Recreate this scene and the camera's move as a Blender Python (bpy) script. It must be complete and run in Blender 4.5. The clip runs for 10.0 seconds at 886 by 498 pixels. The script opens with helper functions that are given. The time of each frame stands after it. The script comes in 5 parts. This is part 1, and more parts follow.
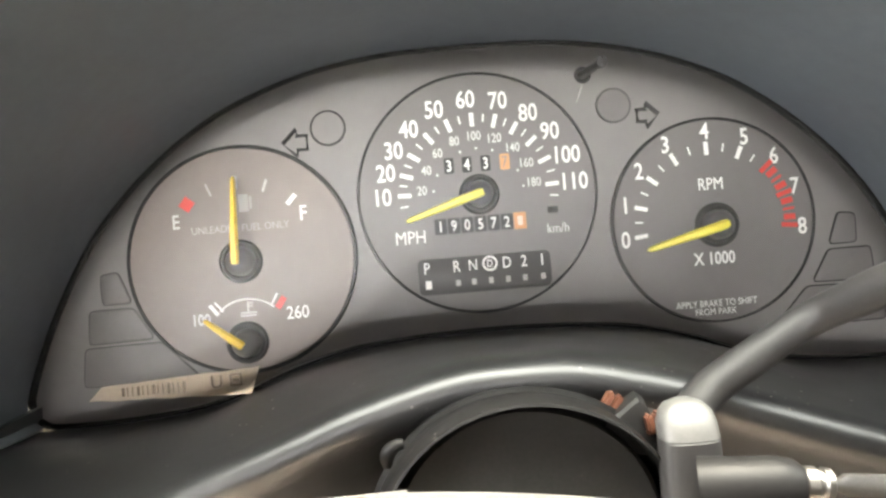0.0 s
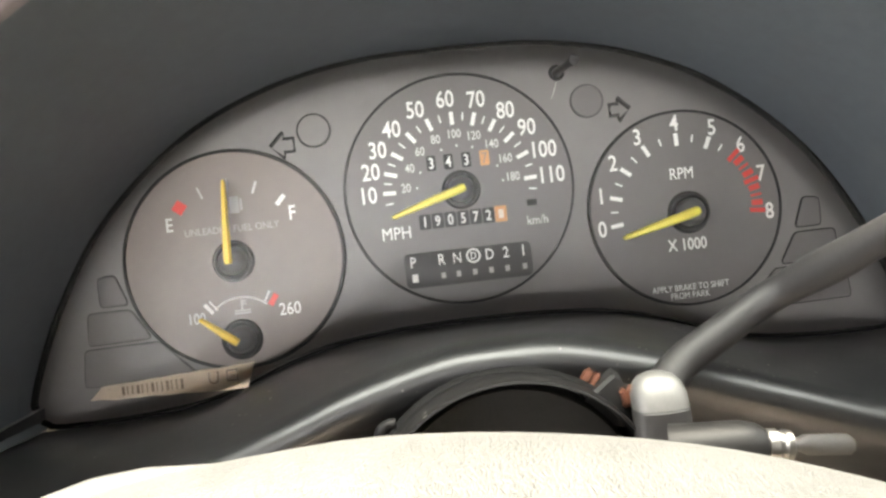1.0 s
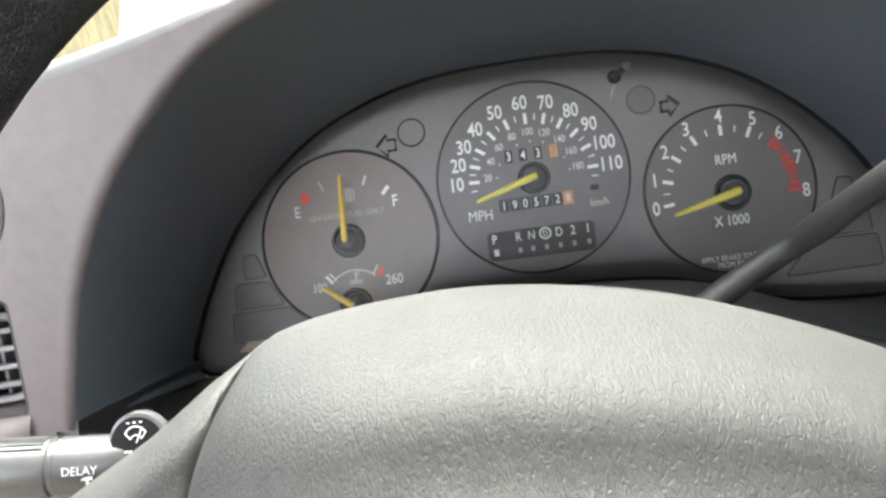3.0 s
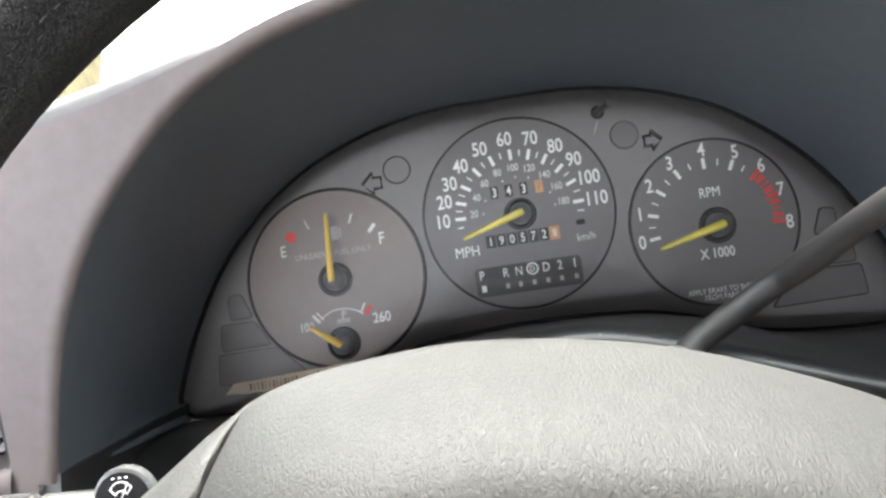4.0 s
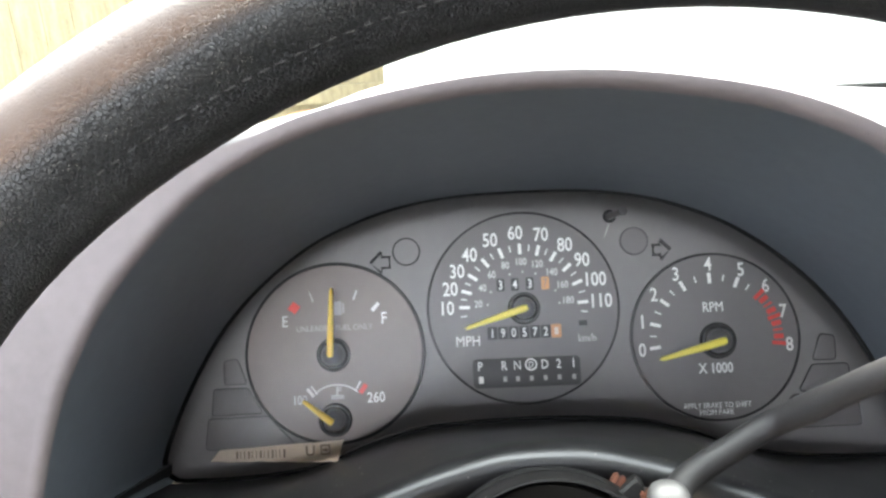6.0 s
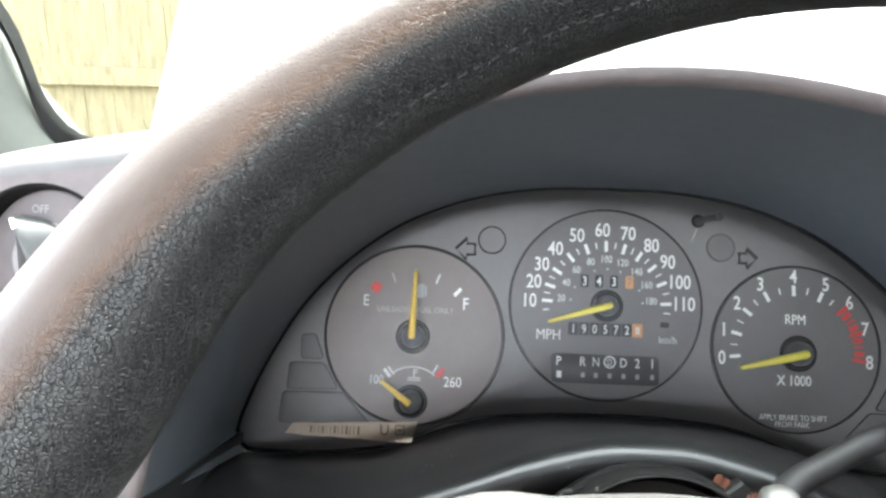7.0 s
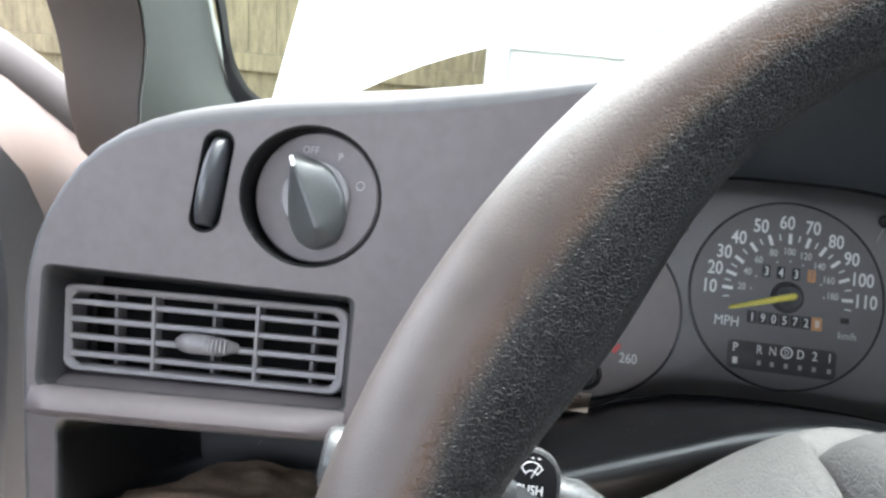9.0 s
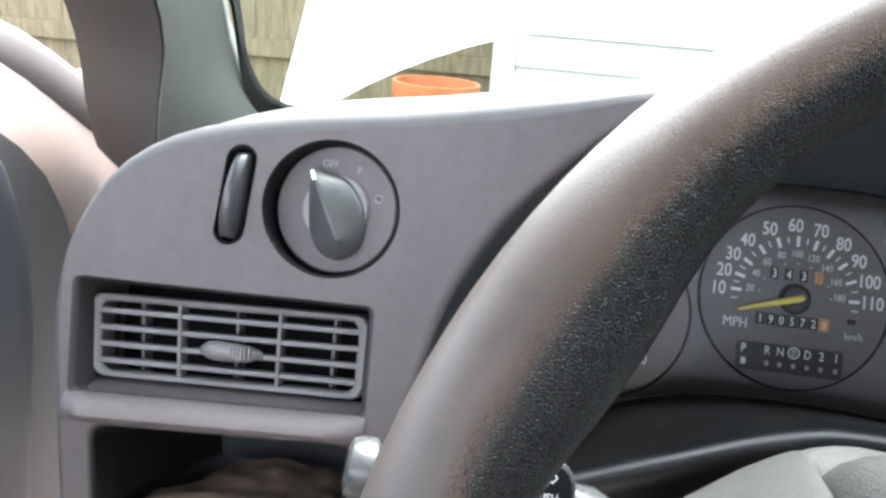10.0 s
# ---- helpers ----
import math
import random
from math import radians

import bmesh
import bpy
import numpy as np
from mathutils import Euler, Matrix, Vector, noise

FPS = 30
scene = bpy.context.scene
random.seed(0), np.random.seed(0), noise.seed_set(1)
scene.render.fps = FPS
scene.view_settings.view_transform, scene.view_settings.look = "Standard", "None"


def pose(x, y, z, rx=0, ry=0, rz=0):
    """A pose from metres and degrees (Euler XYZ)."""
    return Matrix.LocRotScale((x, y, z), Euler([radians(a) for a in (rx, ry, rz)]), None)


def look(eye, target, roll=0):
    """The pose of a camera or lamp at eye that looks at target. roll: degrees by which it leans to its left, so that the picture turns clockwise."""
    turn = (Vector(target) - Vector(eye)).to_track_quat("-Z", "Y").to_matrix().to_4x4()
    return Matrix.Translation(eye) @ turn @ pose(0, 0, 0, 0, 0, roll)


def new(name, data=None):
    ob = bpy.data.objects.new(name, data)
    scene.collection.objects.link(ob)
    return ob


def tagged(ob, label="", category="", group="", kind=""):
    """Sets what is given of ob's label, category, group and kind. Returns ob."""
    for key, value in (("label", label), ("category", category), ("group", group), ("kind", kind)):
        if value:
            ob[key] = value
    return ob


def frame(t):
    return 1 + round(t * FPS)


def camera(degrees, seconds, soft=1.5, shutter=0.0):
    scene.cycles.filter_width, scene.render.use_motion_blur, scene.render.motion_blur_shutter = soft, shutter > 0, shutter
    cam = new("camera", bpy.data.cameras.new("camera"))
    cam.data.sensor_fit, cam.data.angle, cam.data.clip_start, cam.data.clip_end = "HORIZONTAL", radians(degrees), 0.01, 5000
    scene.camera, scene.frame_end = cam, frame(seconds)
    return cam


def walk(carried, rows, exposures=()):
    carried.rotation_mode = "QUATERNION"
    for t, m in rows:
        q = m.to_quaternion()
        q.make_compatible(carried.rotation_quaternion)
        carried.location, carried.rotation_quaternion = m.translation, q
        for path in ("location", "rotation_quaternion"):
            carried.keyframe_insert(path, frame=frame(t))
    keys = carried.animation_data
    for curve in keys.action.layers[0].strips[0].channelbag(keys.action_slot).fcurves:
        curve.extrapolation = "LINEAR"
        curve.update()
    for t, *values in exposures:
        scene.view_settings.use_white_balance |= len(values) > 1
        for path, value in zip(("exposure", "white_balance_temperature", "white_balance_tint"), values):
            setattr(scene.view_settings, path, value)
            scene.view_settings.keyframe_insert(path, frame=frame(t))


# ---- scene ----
cam = camera(60.9, 10.0, soft=2.6)

# The dash frame: origin at the middle of the speedometer, x to the right, y into the dash, z up along the leaning
# instrument face. DASH leans it back and lifts it to its height over the ground.
LEAN_BACK, HEIGHT = 24.5, 0.88
DASH = pose(0, 0, HEIGHT, -LEAN_BACK, 0, 0)
# seconds, eye, target, roll, in the dash frame
PATH = [
    (0, (-0.0254, -0.3267, -0.0242), (-0.0127, 0.1732, -0.0226), -4.81),
    (0.3, (-0.0230, -0.3252, -0.0190), (0.0024, 0.1741, -0.0225), -5.65),
    (0.5, (-0.0214, -0.3148, -0.0155), (0.0099, 0.1842, -0.0165), -5.69),
    (0.7, (-0.0218, -0.3284, -0.0166), (0.0163, 0.1706, -0.0209), -5.62),
    (0.8, (-0.0249, -0.3399, -0.0252), (0.0062, 0.1595, -0.0278), -6.18),
    (1, (-0.0255, -0.3403, -0.0269), (-0.0037, 0.1592, -0.0263), -6.58),
    (1.3, (-0.0304, -0.3470, -0.0278), (-0.0281, 0.1527, -0.0252), -6.82),
    (1.5, (-0.0365, -0.3614, -0.0289), (-0.0451, 0.1385, -0.0272), -7.16),
    (1.8, (-0.0321, -0.3980, -0.0339), (-0.0639, 0.1010, -0.0331), -6.94),
    (2, (-0.0307, -0.3976, -0.0356), (-0.0650, 0.1012, -0.0309), -7.27),
    (2.2, (-0.0299, -0.4120, -0.0365), (-0.0688, 0.0867, -0.0285), -7.41),
    (3.5, (-0.0222, -0.4063, -0.0444), (-0.0524, 0.0924, -0.0268), -7.66),
    (4, (-0.0250, -0.4079, -0.0363), (-0.0477, 0.0908, -0.0084), -8.37),
    (4.5, (-0.0307, -0.4078, -0.0410), (-0.0494, 0.0909, -0.0108), -8.03),
    (5, (-0.0321, -0.4067, -0.0399), (-0.0446, 0.0916, -0.0049), -6.83),
    (5.2, (-0.0279, -0.4013, -0.0329), (-0.0394, 0.0968, 0.0087), -5.66),
    (6.3, (-0.0320, -0.4142, -0.0069), (-0.0469, 0.0828, 0.0456), -0.97),
    (6.5, (-0.0684, -0.4152, -0.0101), (-0.0819, 0.0823, 0.0374), 0.42),
    (7, (-0.0773, -0.4131, -0.0147), (-0.0919, 0.0841, 0.0358), 2.14),
    (7.5, (-0.0704, -0.4259, -0.0052), (-0.0899, 0.0710, 0.0472), 2.65),
    (8, (-0.0914, -0.4278, -0.0078), (-0.1299, 0.0672, 0.0514), 4.62),
    (8.5, (-0.1190, -0.4187, -0.0337), (-0.1533, 0.0772, 0.0202), 5.61),
    (9, (-0.1539, -0.4287, -0.0396), (-0.1972, 0.0669, 0.0104), 7.21),
    (9.5, (-0.1566, -0.4239, -0.0412), (-0.2023, 0.0722, 0.0016), 7.32),
    (10, (-0.1582, -0.4391, -0.0296), (-0.2049, 0.0573, 0.0084), 7.13),
]
# seconds, stops, white balance
EXPOSURES = [(0.0, 5.74, 7500, 11), (0.6, 5.7, 7500, 11), (1.0, 5.36, 7450, 11), (1.5, 4.98, 7100, 11), (2.0, 4.72, 6750, 10), (3.5, 4.66, 6700, 10), (4.5, 4.66, 6700, 14), (6.3, 5.0, 6500, 10), (7.5, 4.8, 6400, 9), (8.5, 4.09, 6200, 10), (10.0, 3.92, 6150, 10)]
walk(cam, [(t, DASH @ look(eye, target, roll)) for t, eye, target, roll in PATH], EXPOSURES)

# ---------------------------------------------------------------- light
world = bpy.data.worlds.new("sky")
scene.world = world
world.use_nodes = True
wn = world.node_tree
sky = wn.nodes.new("ShaderNodeTexSky")
sky.sky_type = "NISHITA"
sky.sun_disc = False
sky.sun_elevation, sky.sun_rotation = radians(56), radians(6)
sky.air_density, sky.dust_density = 1.0, 3.0
haze = wn.nodes.new("ShaderNodeHueSaturation")      # thin cloud takes most of the blue
haze.inputs["Saturation"].default_value = 0.3
wn.links.new(sky.outputs[0], haze.inputs["Color"])
wn.links.new(haze.outputs[0], wn.nodes["Background"].inputs[0])
wn.nodes["Background"].inputs[1].default_value = 0.15
sun = new("sun", bpy.data.lights.new("sun", "SUN"))
sun.data.energy, sun.data.angle, sun.data.color = 0.75, radians(50), (1.0, 0.96, 0.92)
sun.matrix_world = look((0.3, 2.9, 4.3), (0, 0, 0))

# ---------------------------------------------------------------- materials
def material(name):
    m = bpy.data.materials.new(name)
    m.use_nodes = True
    return m, m.node_tree, m.node_tree.nodes["Principled BSDF"]


def tree_node(nt, kind, **values):
    n = nt.nodes.new(kind)
    for key, value in values.items():
        n.inputs[key].default_value = value
    return n


def surface(name, colour, rough=0.5, metal=0.0, spread=0.12, patch=14.0, grain=900.0, bump=0.15, depth=0.0002,
            rough_spread=0.12, stretch=None, cells=False, specular=0.5, second=None, dust=0.0, wrinkle=0.0):
    """A procedural surface: base colour broken up at two scales, uneven gloss and a fine relief."""
    m, nt, bsdf = material(name)
    link = nt.links.new
    coord = nt.nodes.new("ShaderNodeTexCoord")
    vector = coord.outputs["Object"]
    if stretch:
        mapping = tree_node(nt, "ShaderNodeMapping", Scale=stretch)
        link(vector, mapping.inputs["Vector"])
        vector = mapping.outputs["Vector"]
    big = tree_node(nt, "ShaderNodeTexNoise", Scale=patch, Detail=6.0, Roughness=0.6)
    fine = tree_node(nt, "ShaderNodeTexNoise", Scale=patch * 17, Detail=4.0, Roughness=0.6)
    link(vector, big.inputs["Vector"])
    link(vector, fine.inputs["Vector"])
    ramp = nt.nodes.new("ShaderNodeValToRGB")
    low = [max(0.0, c * (1 - spread * 1.6)) for c in colour]
    high = list(second) if second else [min(1.0, c * (1 + spread * 1.6)) for c in colour]
    ramp.color_ramp.elements[0].color, ramp.color_ramp.elements[1].color = (*low, 1), (*high, 1)
    ramp.color_ramp.elements[0].position, ramp.color_ramp.elements[1].position = 0.3, 0.72
    mix = tree_node(nt, "ShaderNodeMath")
    mix.operation = "MULTIPLY_ADD"
    link(fine.outputs["Fac"], mix.inputs[0])
    mix.inputs[1].default_value = 0.45
    part_big = tree_node(nt, "ShaderNodeMath")
    part_big.operation = "MULTIPLY"
    part_big.inputs[1].default_value = 0.6
    link(big.outputs["Fac"], part_big.inputs[0])
    link(part_big.outputs[0], mix.inputs[2])
    link(mix.outputs[0], ramp.inputs["Fac"])
    colour_out = ramp.outputs["Color"]
    if dust:
        specks = tree_node(nt, "ShaderNodeTexVoronoi", Scale=260.0)
        link(coord.outputs["Object"], specks.inputs["Vector"])
        cut = nt.nodes.new("ShaderNodeMapRange")
        cut.inputs["From Min"].default_value, cut.inputs["From Max"].default_value = 0.06, 0.16
        cut.inputs["To Min"].default_value, cut.inputs["To Max"].default_value = dust, 0.0
        link(specks.outputs["Distance"], cut.inputs["Value"])
        keep = tree_node(nt, "ShaderNodeTexNoise", Scale=31.0, Detail=2.0)
        link(coord.outputs["Object"], keep.inputs["Vector"])
        gate = nt.nodes.new("ShaderNodeMapRange")
        gate.inputs["From Min"].default_value, gate.inputs["From Max"].default_value = 0.58, 0.66
        link(keep.outputs["Fac"], gate.inputs["Value"])
        both = tree_node(nt, "ShaderNodeMath")
        both.operation = "MULTIPLY"
        link(cut.outputs[0], both.inputs[0])
        link(gate.outputs[0], both.inputs[1])
        blend = nt.nodes.new("ShaderNodeMix")
        blend.data_type = "RGBA"
        link(both.outputs[0], blend.inputs["Factor"])
        link(colour_out, blend.inputs["A"])
        blend.inputs["B"].default_value = (0.45, 0.42, 0.38, 1)
        colour_out = blend.outputs["Result"]
    link(colour_out, bsdf.inputs["Base Color"])
    gloss = nt.nodes.new("ShaderNodeMapRange")
    gloss.inputs["To Min"].default_value = max(0.02, rough - rough_spread)
    gloss.inputs["To Max"].default_value = min(1.0, rough + rough_spread)
    link(big.outputs["Fac"], gloss.inputs["Value"])
    link(gloss.outputs[0], bsdf.inputs["Roughness"])
    bsdf.inputs["Metallic"].default_value = metal
    bsdf.inputs["Specular IOR Level"].default_value = specular
    if bump:
        if cells:
            relief = tree_node(nt, "ShaderNodeTexVoronoi", Scale=grain)
            relief.feature = "DISTANCE_TO_EDGE"
            warp = tree_node(nt, "ShaderNodeTexNoise", Scale=grain * 0.4, Detail=3.0)
            link(vector, warp.inputs["Vector"])
            bent = nt.nodes.new("ShaderNodeVectorMath")
            bent.operation = "MULTIPLY_ADD"
            link(warp.outputs["Color"], bent.inputs[0])
            bent.inputs[1].default_value = (1.6 / grain,) * 3
            link(vector, bent.inputs[2])
            link(bent.outputs[0], relief.inputs["Vector"])
            squash = nt.nodes.new("ShaderNodeMapRange")
            squash.inputs["From Max"].default_value = 0.14
            link(relief.outputs["Distance"], squash.inputs["Value"])
            height = squash.outputs[0]
        elif wrinkle:
            relief = tree_node(nt, "ShaderNodeTexNoise", Scale=grain, Detail=2.0, Roughness=0.5, Distortion=wrinkle)
            link(vector, relief.inputs["Vector"])
            crease = nt.nodes.new("ShaderNodeMapRange")
            crease.inputs["From Min"].default_value, crease.inputs["From Max"].default_value = 0.36, 0.58
            link(relief.outputs["Fac"], crease.inputs["Value"])
            height = crease.outputs[0]
        else:
            relief = tree_node(nt, "ShaderNodeTexNoise", Scale=grain, Detail=3.0, Roughness=0.65)
            link(vector, relief.inputs["Vector"])
            height = relief.outputs["Fac"]
        node = tree_node(nt, "ShaderNodeBump", Strength=bump, Distance=depth)
        link(height, node.inputs["Height"])
        link(node.outputs["Normal"], bsdf.inputs["Normal"])
    return m


def clear(name, tint=(1, 1, 1), gloss=0.04, dust=0.0, index=1.45):
    """Thin clear sheet: lets light through and mirrors a little."""
    m, nt, bsdf = material(name)
    out = nt.nodes["Material Output"]
    nt.nodes.remove(bsdf)
    a, b, mix = nt.nodes.new("ShaderNodeBsdfTransparent"), nt.nodes.new("ShaderNodeBsdfGlossy"), nt.nodes.new("ShaderNodeMixShader")
    a.inputs["Color"].default_value = (*tint, 1)
    b.inputs["Roughness"].default_value = gloss
    fres = tree_node(nt, "ShaderNodeFresnel", IOR=index)
    nt.links.new(fres.outputs[0], mix.inputs[0])
    nt.links.new(a.outputs[0], mix.inputs[1])
    nt.links.new(b.outputs[0], mix.inputs[2])
    last = mix
    if dust:                                            # a thin film of dust, uneven, that also stands in for a reflected veil
        film = tree_node(nt, "ShaderNodeBsdfDiffuse", Color=(0.62, 0.58, 0.54, 1))
        coord = nt.nodes.new("ShaderNodeTexCoord")
        cloud = tree_node(nt, "ShaderNodeTexNoise", Scale=14.0, Detail=6.0)
        nt.links.new(coord.outputs["Object"], cloud.inputs["Vector"])
        speck = tree_node(nt, "ShaderNodeTexVoronoi", Scale=240.0)
        nt.links.new(coord.outputs["Object"], speck.inputs["Vector"])
        cut = nt.nodes.new("ShaderNodeMapRange")
        cut.inputs["From Min"].default_value, cut.inputs["From Max"].default_value = 0.04, 0.08
        cut.inputs["To Min"].default_value, cut.inputs["To Max"].default_value = 0.3, 0.0
        nt.links.new(speck.outputs["Distance"], cut.inputs["Value"])
        share = tree_node(nt, "ShaderNodeMath")
        share.operation = "MULTIPLY_ADD"
        nt.links.new(cloud.outputs["Fac"], share.inputs[0])
        share.inputs[1].default_value = dust * 2
        nt.links.new(cut.outputs[0], share.inputs[2])
        last = nt.nodes.new("ShaderNodeMixShader")
        nt.links.new(share.outputs[0], last.inputs[0])
        nt.links.new(mix.outputs[0], last.inputs[1])
        nt.links.new(film.outputs[0], last.inputs[2])
    nt.links.new(last.outputs[0], out.inputs["Surface"])
    return m


DASH_GREY = surface("dash plastic, warm grey", (0.099, 0.085, 0.086), 0.52, spread=0.1, grain=1500, bump=0.25, depth=0.00015, patch=9, specular=0.3)
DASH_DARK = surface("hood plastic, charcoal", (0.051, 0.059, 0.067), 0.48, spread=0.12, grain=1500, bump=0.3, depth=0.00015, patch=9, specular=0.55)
TOP_GREY = surface("top pad, grey vinyl", (0.078, 0.077, 0.078), 0.6, spread=0.1, grain=1500, bump=0.25, depth=0.00015, patch=9, specular=0.25)
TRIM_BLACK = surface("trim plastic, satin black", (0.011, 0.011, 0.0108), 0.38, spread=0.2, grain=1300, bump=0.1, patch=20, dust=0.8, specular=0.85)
FACE = surface("instrument mask, dark grey", (0.15, 0.141, 0.134), 0.5, spread=0.07, grain=2600, bump=0.15, patch=11)
DIAL = surface("dial face, charcoal", (0.115, 0.107, 0.102), 0.5, spread=0.07, grain=2600, bump=0.12, patch=13)
# fuel dial: the lens's warm reflected veil is mixed into its colour
DIAL_VEILED = surface("dial face, brown-grey with warm veil", (0.165, 0.132, 0.115), 0.5, spread=0.07, grain=2600, bump=0.12, patch=13)
GROOVE_GREY = surface("groove, worn grey", (0.035, 0.034, 0.032), 0.7, bump=0.0, specular=0.1)
EDGE_FAINT = surface("groove, faint grey", (0.075, 0.072, 0.07), 0.7, bump=0.0, specular=0.1)
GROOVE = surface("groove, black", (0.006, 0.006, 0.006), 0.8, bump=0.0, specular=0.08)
PRINT = surface("print, off-white", (0.78, 0.77, 0.74), 0.6, spread=0.04, bump=0.0, patch=300)
PRINT_DIM = surface("print, grey", (0.56, 0.55, 0.52), 0.6, spread=0.06, bump=0.0, patch=300)
PRINT_FAINT = surface("print, faint grey", (0.36, 0.35, 0.33), 0.6, spread=0.06, bump=0.0, patch=300)
PRINT_GHOST = surface("print, worn away", (0.22, 0.205, 0.205), 0.6, spread=0.1, bump=0.0, patch=300)
RED = surface("print, red", (0.62, 0.03, 0.02), 0.55, spread=0.06, bump=0.0, patch=200)
NEEDLE = surface("needle, yellow", (0.85, 0.66, 0.05), 0.5, spread=0.06, bump=0.0, patch=90, second=(0.9, 0.55, 0.04))
NEEDLE_LEMON = surface("needle, lemon yellow", (0.8, 0.7, 0.07), 0.5, spread=0.06, bump=0.0, patch=90)
HUB_GREY = surface("hub cap, dark grey", (0.06, 0.06, 0.058), 0.4, spread=0.1, patch=200, bump=0.05)
ORANGE = surface("drum, orange", (0.55, 0.25, 0.09), 0.55, spread=0.06, bump=0.0, patch=200)
BLACK_GLOSS = surface("drum, black", (0.01, 0.01, 0.01), 0.6, bump=0.0, spread=0.2, specular=0.12)
LEATHER = surface("rim leather, dark brown-grey", (0.006, 0.0053, 0.005), 0.4, spread=0.25, patch=18, grain=1200, bump=0.6, depth=0.001,
                  cells=True, second=(0.02, 0.0115, 0.0075), rough_spread=0.1, specular=0.4)
# the outer side of the rim is rubbed smooth and shiny by the driver's palms, the inner side still creased
nt = LEATHER.node_tree
coord = nt.nodes.new("ShaderNodeTexCoord")
flat = tree_node(nt, "ShaderNodeVectorMath")
flat.operation = "MULTIPLY"
flat.inputs[1].default_value = (1.0, 0.0, 1.0)
nt.links.new(coord.outputs["Object"], flat.inputs[0])
reach = nt.nodes.new("ShaderNodeVectorMath")
reach.operation = "LENGTH"
nt.links.new(flat.outputs[0], reach.inputs[0])
blot = tree_node(nt, "ShaderNodeTexNoise", Scale=60.0, Detail=4.0)
nt.links.new(coord.outputs["Object"], blot.inputs["Vector"])
edge = tree_node(nt, "ShaderNodeMath")
edge.operation = "MULTIPLY_ADD"
nt.links.new(blot.outputs["Fac"], edge.inputs[0])
edge.inputs[1].default_value = 0.004
nt.links.new(reach.outputs["Value"], edge.inputs[2])
for socket, inside, outside in (("Strength", 0.6, 0.12), ("Specular IOR Level", 0.26, 0.45), ("Roughness", 0.38, 0.45)):
    rub = nt.nodes.new("ShaderNodeMapRange")
    rub.inputs["From Min"].default_value, rub.inputs["From Max"].default_value = 0.1815, 0.1895
    rub.inputs["To Min"].default_value, rub.inputs["To Max"].default_value = inside, outside
    nt.links.new(edge.outputs[0], rub.inputs["Value"])
    goal = nt.nodes["Principled BSDF"] if socket != "Strength" else next(n for n in nt.nodes if n.bl_idname == "ShaderNodeBump")
    nt.links.new(rub.outputs[0], goal.inputs[socket])
# colour, wear and painted light: black on the shaded inside, worn through to brown along the crown, faded and lit
# grey-brown outside
span = nt.nodes.new("ShaderNodeMapRange")
span.inputs["From Min"].default_value, span.inputs["From Max"].default_value = 0.1765, 0.1965
nt.links.new(edge.outputs[0], span.inputs["Value"])
dye_lit = nt.nodes.new("ShaderNodeValToRGB")
stops = [(0.0, (0.007, 0.007, 0.0073)), (0.26, (0.008, 0.0076, 0.0074)), (0.46, (0.046, 0.025, 0.0135)), (0.66, (0.05, 0.037, 0.03)), (1.0, (0.056, 0.046, 0.04))]
for _ in stops[2:]:
    dye_lit.color_ramp.elements.new(0.5)
for stop, (place, tone) in zip(dye_lit.color_ramp.elements, stops):
    stop.position, stop.color = place, (*tone, 1)
nt.links.new(span.outputs[0], dye_lit.inputs["Fac"])
fade = nt.nodes.new("ShaderNodeMapRange")
fade.inputs["From Min"].default_value, fade.inputs["From Max"].default_value = 0.3, 0.7
fade.inputs["To Min"].default_value, fade.inputs["To Max"].default_value = 0.6, 1.4
nt.links.new(next(n for n in nt.nodes if n.bl_idname == "ShaderNodeTexNoise").outputs["Fac"], fade.inputs["Value"])
worn = nt.nodes.new("ShaderNodeVectorMath")
worn.operation = "MULTIPLY"
nt.links.new(dye_lit.outputs["Color"], worn.inputs[0])
nt.links.new(fade.outputs[0], worn.inputs[1])
nt.links.new(worn.outputs[0], nt.nodes["Principled BSDF"].inputs["Base Color"])
THREAD = surface("thread, grey", (0.035, 0.034, 0.033), 0.7, spread=0.1, bump=0.2, grain=3000, patch=200)
PAD = surface("hub pad vinyl, grey", (0.0245, 0.0243, 0.0232), 0.56, spread=0.2, patch=16, grain=1300, bump=0.36, depth=0.0004, wrinkle=1.2,
              stretch=(1.3, 0.5, 0.55), rough_spread=0.08, specular=0.22)
STALK = surface("stalk plastic, grey", (0.062, 0.064, 0.064), 0.26, spread=0.1, grain=1500, bump=0.15, patch=30)
KNOB = surface("knob plastic, grey", (0.052, 0.054, 0.053), 0.32, spread=0.1, grain=1500, bump=0.15, patch=30)
STALK_DARK = surface("stalk button, charcoal", (0.036, 0.037, 0.04), 0.3, spread=0.12, grain=1500, bump=0.15, patch=30)
ALLOY = surface("cast metal, worn silver", (0.095, 0.094, 0.09), 0.45, metal=0.3, spread=0.12, patch=60, grain=1200, bump=0.25)
LEVER = surface("lever paint, worn dark grey", (0.018, 0.017, 0.0165), 0.58, spread=0.2, patch=40, grain=1100, bump=0.3)
STEEL = surface("key steel", (0.26, 0.255, 0.24), 0.36, metal=1.0, spread=0.1, patch=90, grain=1500, bump=0.1)
COPPER = surface("clip, orange-brown plastic", (0.15, 0.058, 0.034), 0.5, spread=0.15, patch=120, bump=0.1)
PAPER = surface("paper label, tan", (0.72, 0.6, 0.46), 0.7, spread=0.14, patch=60, grain=900, bump=0.15)
INK = surface("ink, brown", (0.26, 0.19, 0.14), 0.7, bump=0.0)
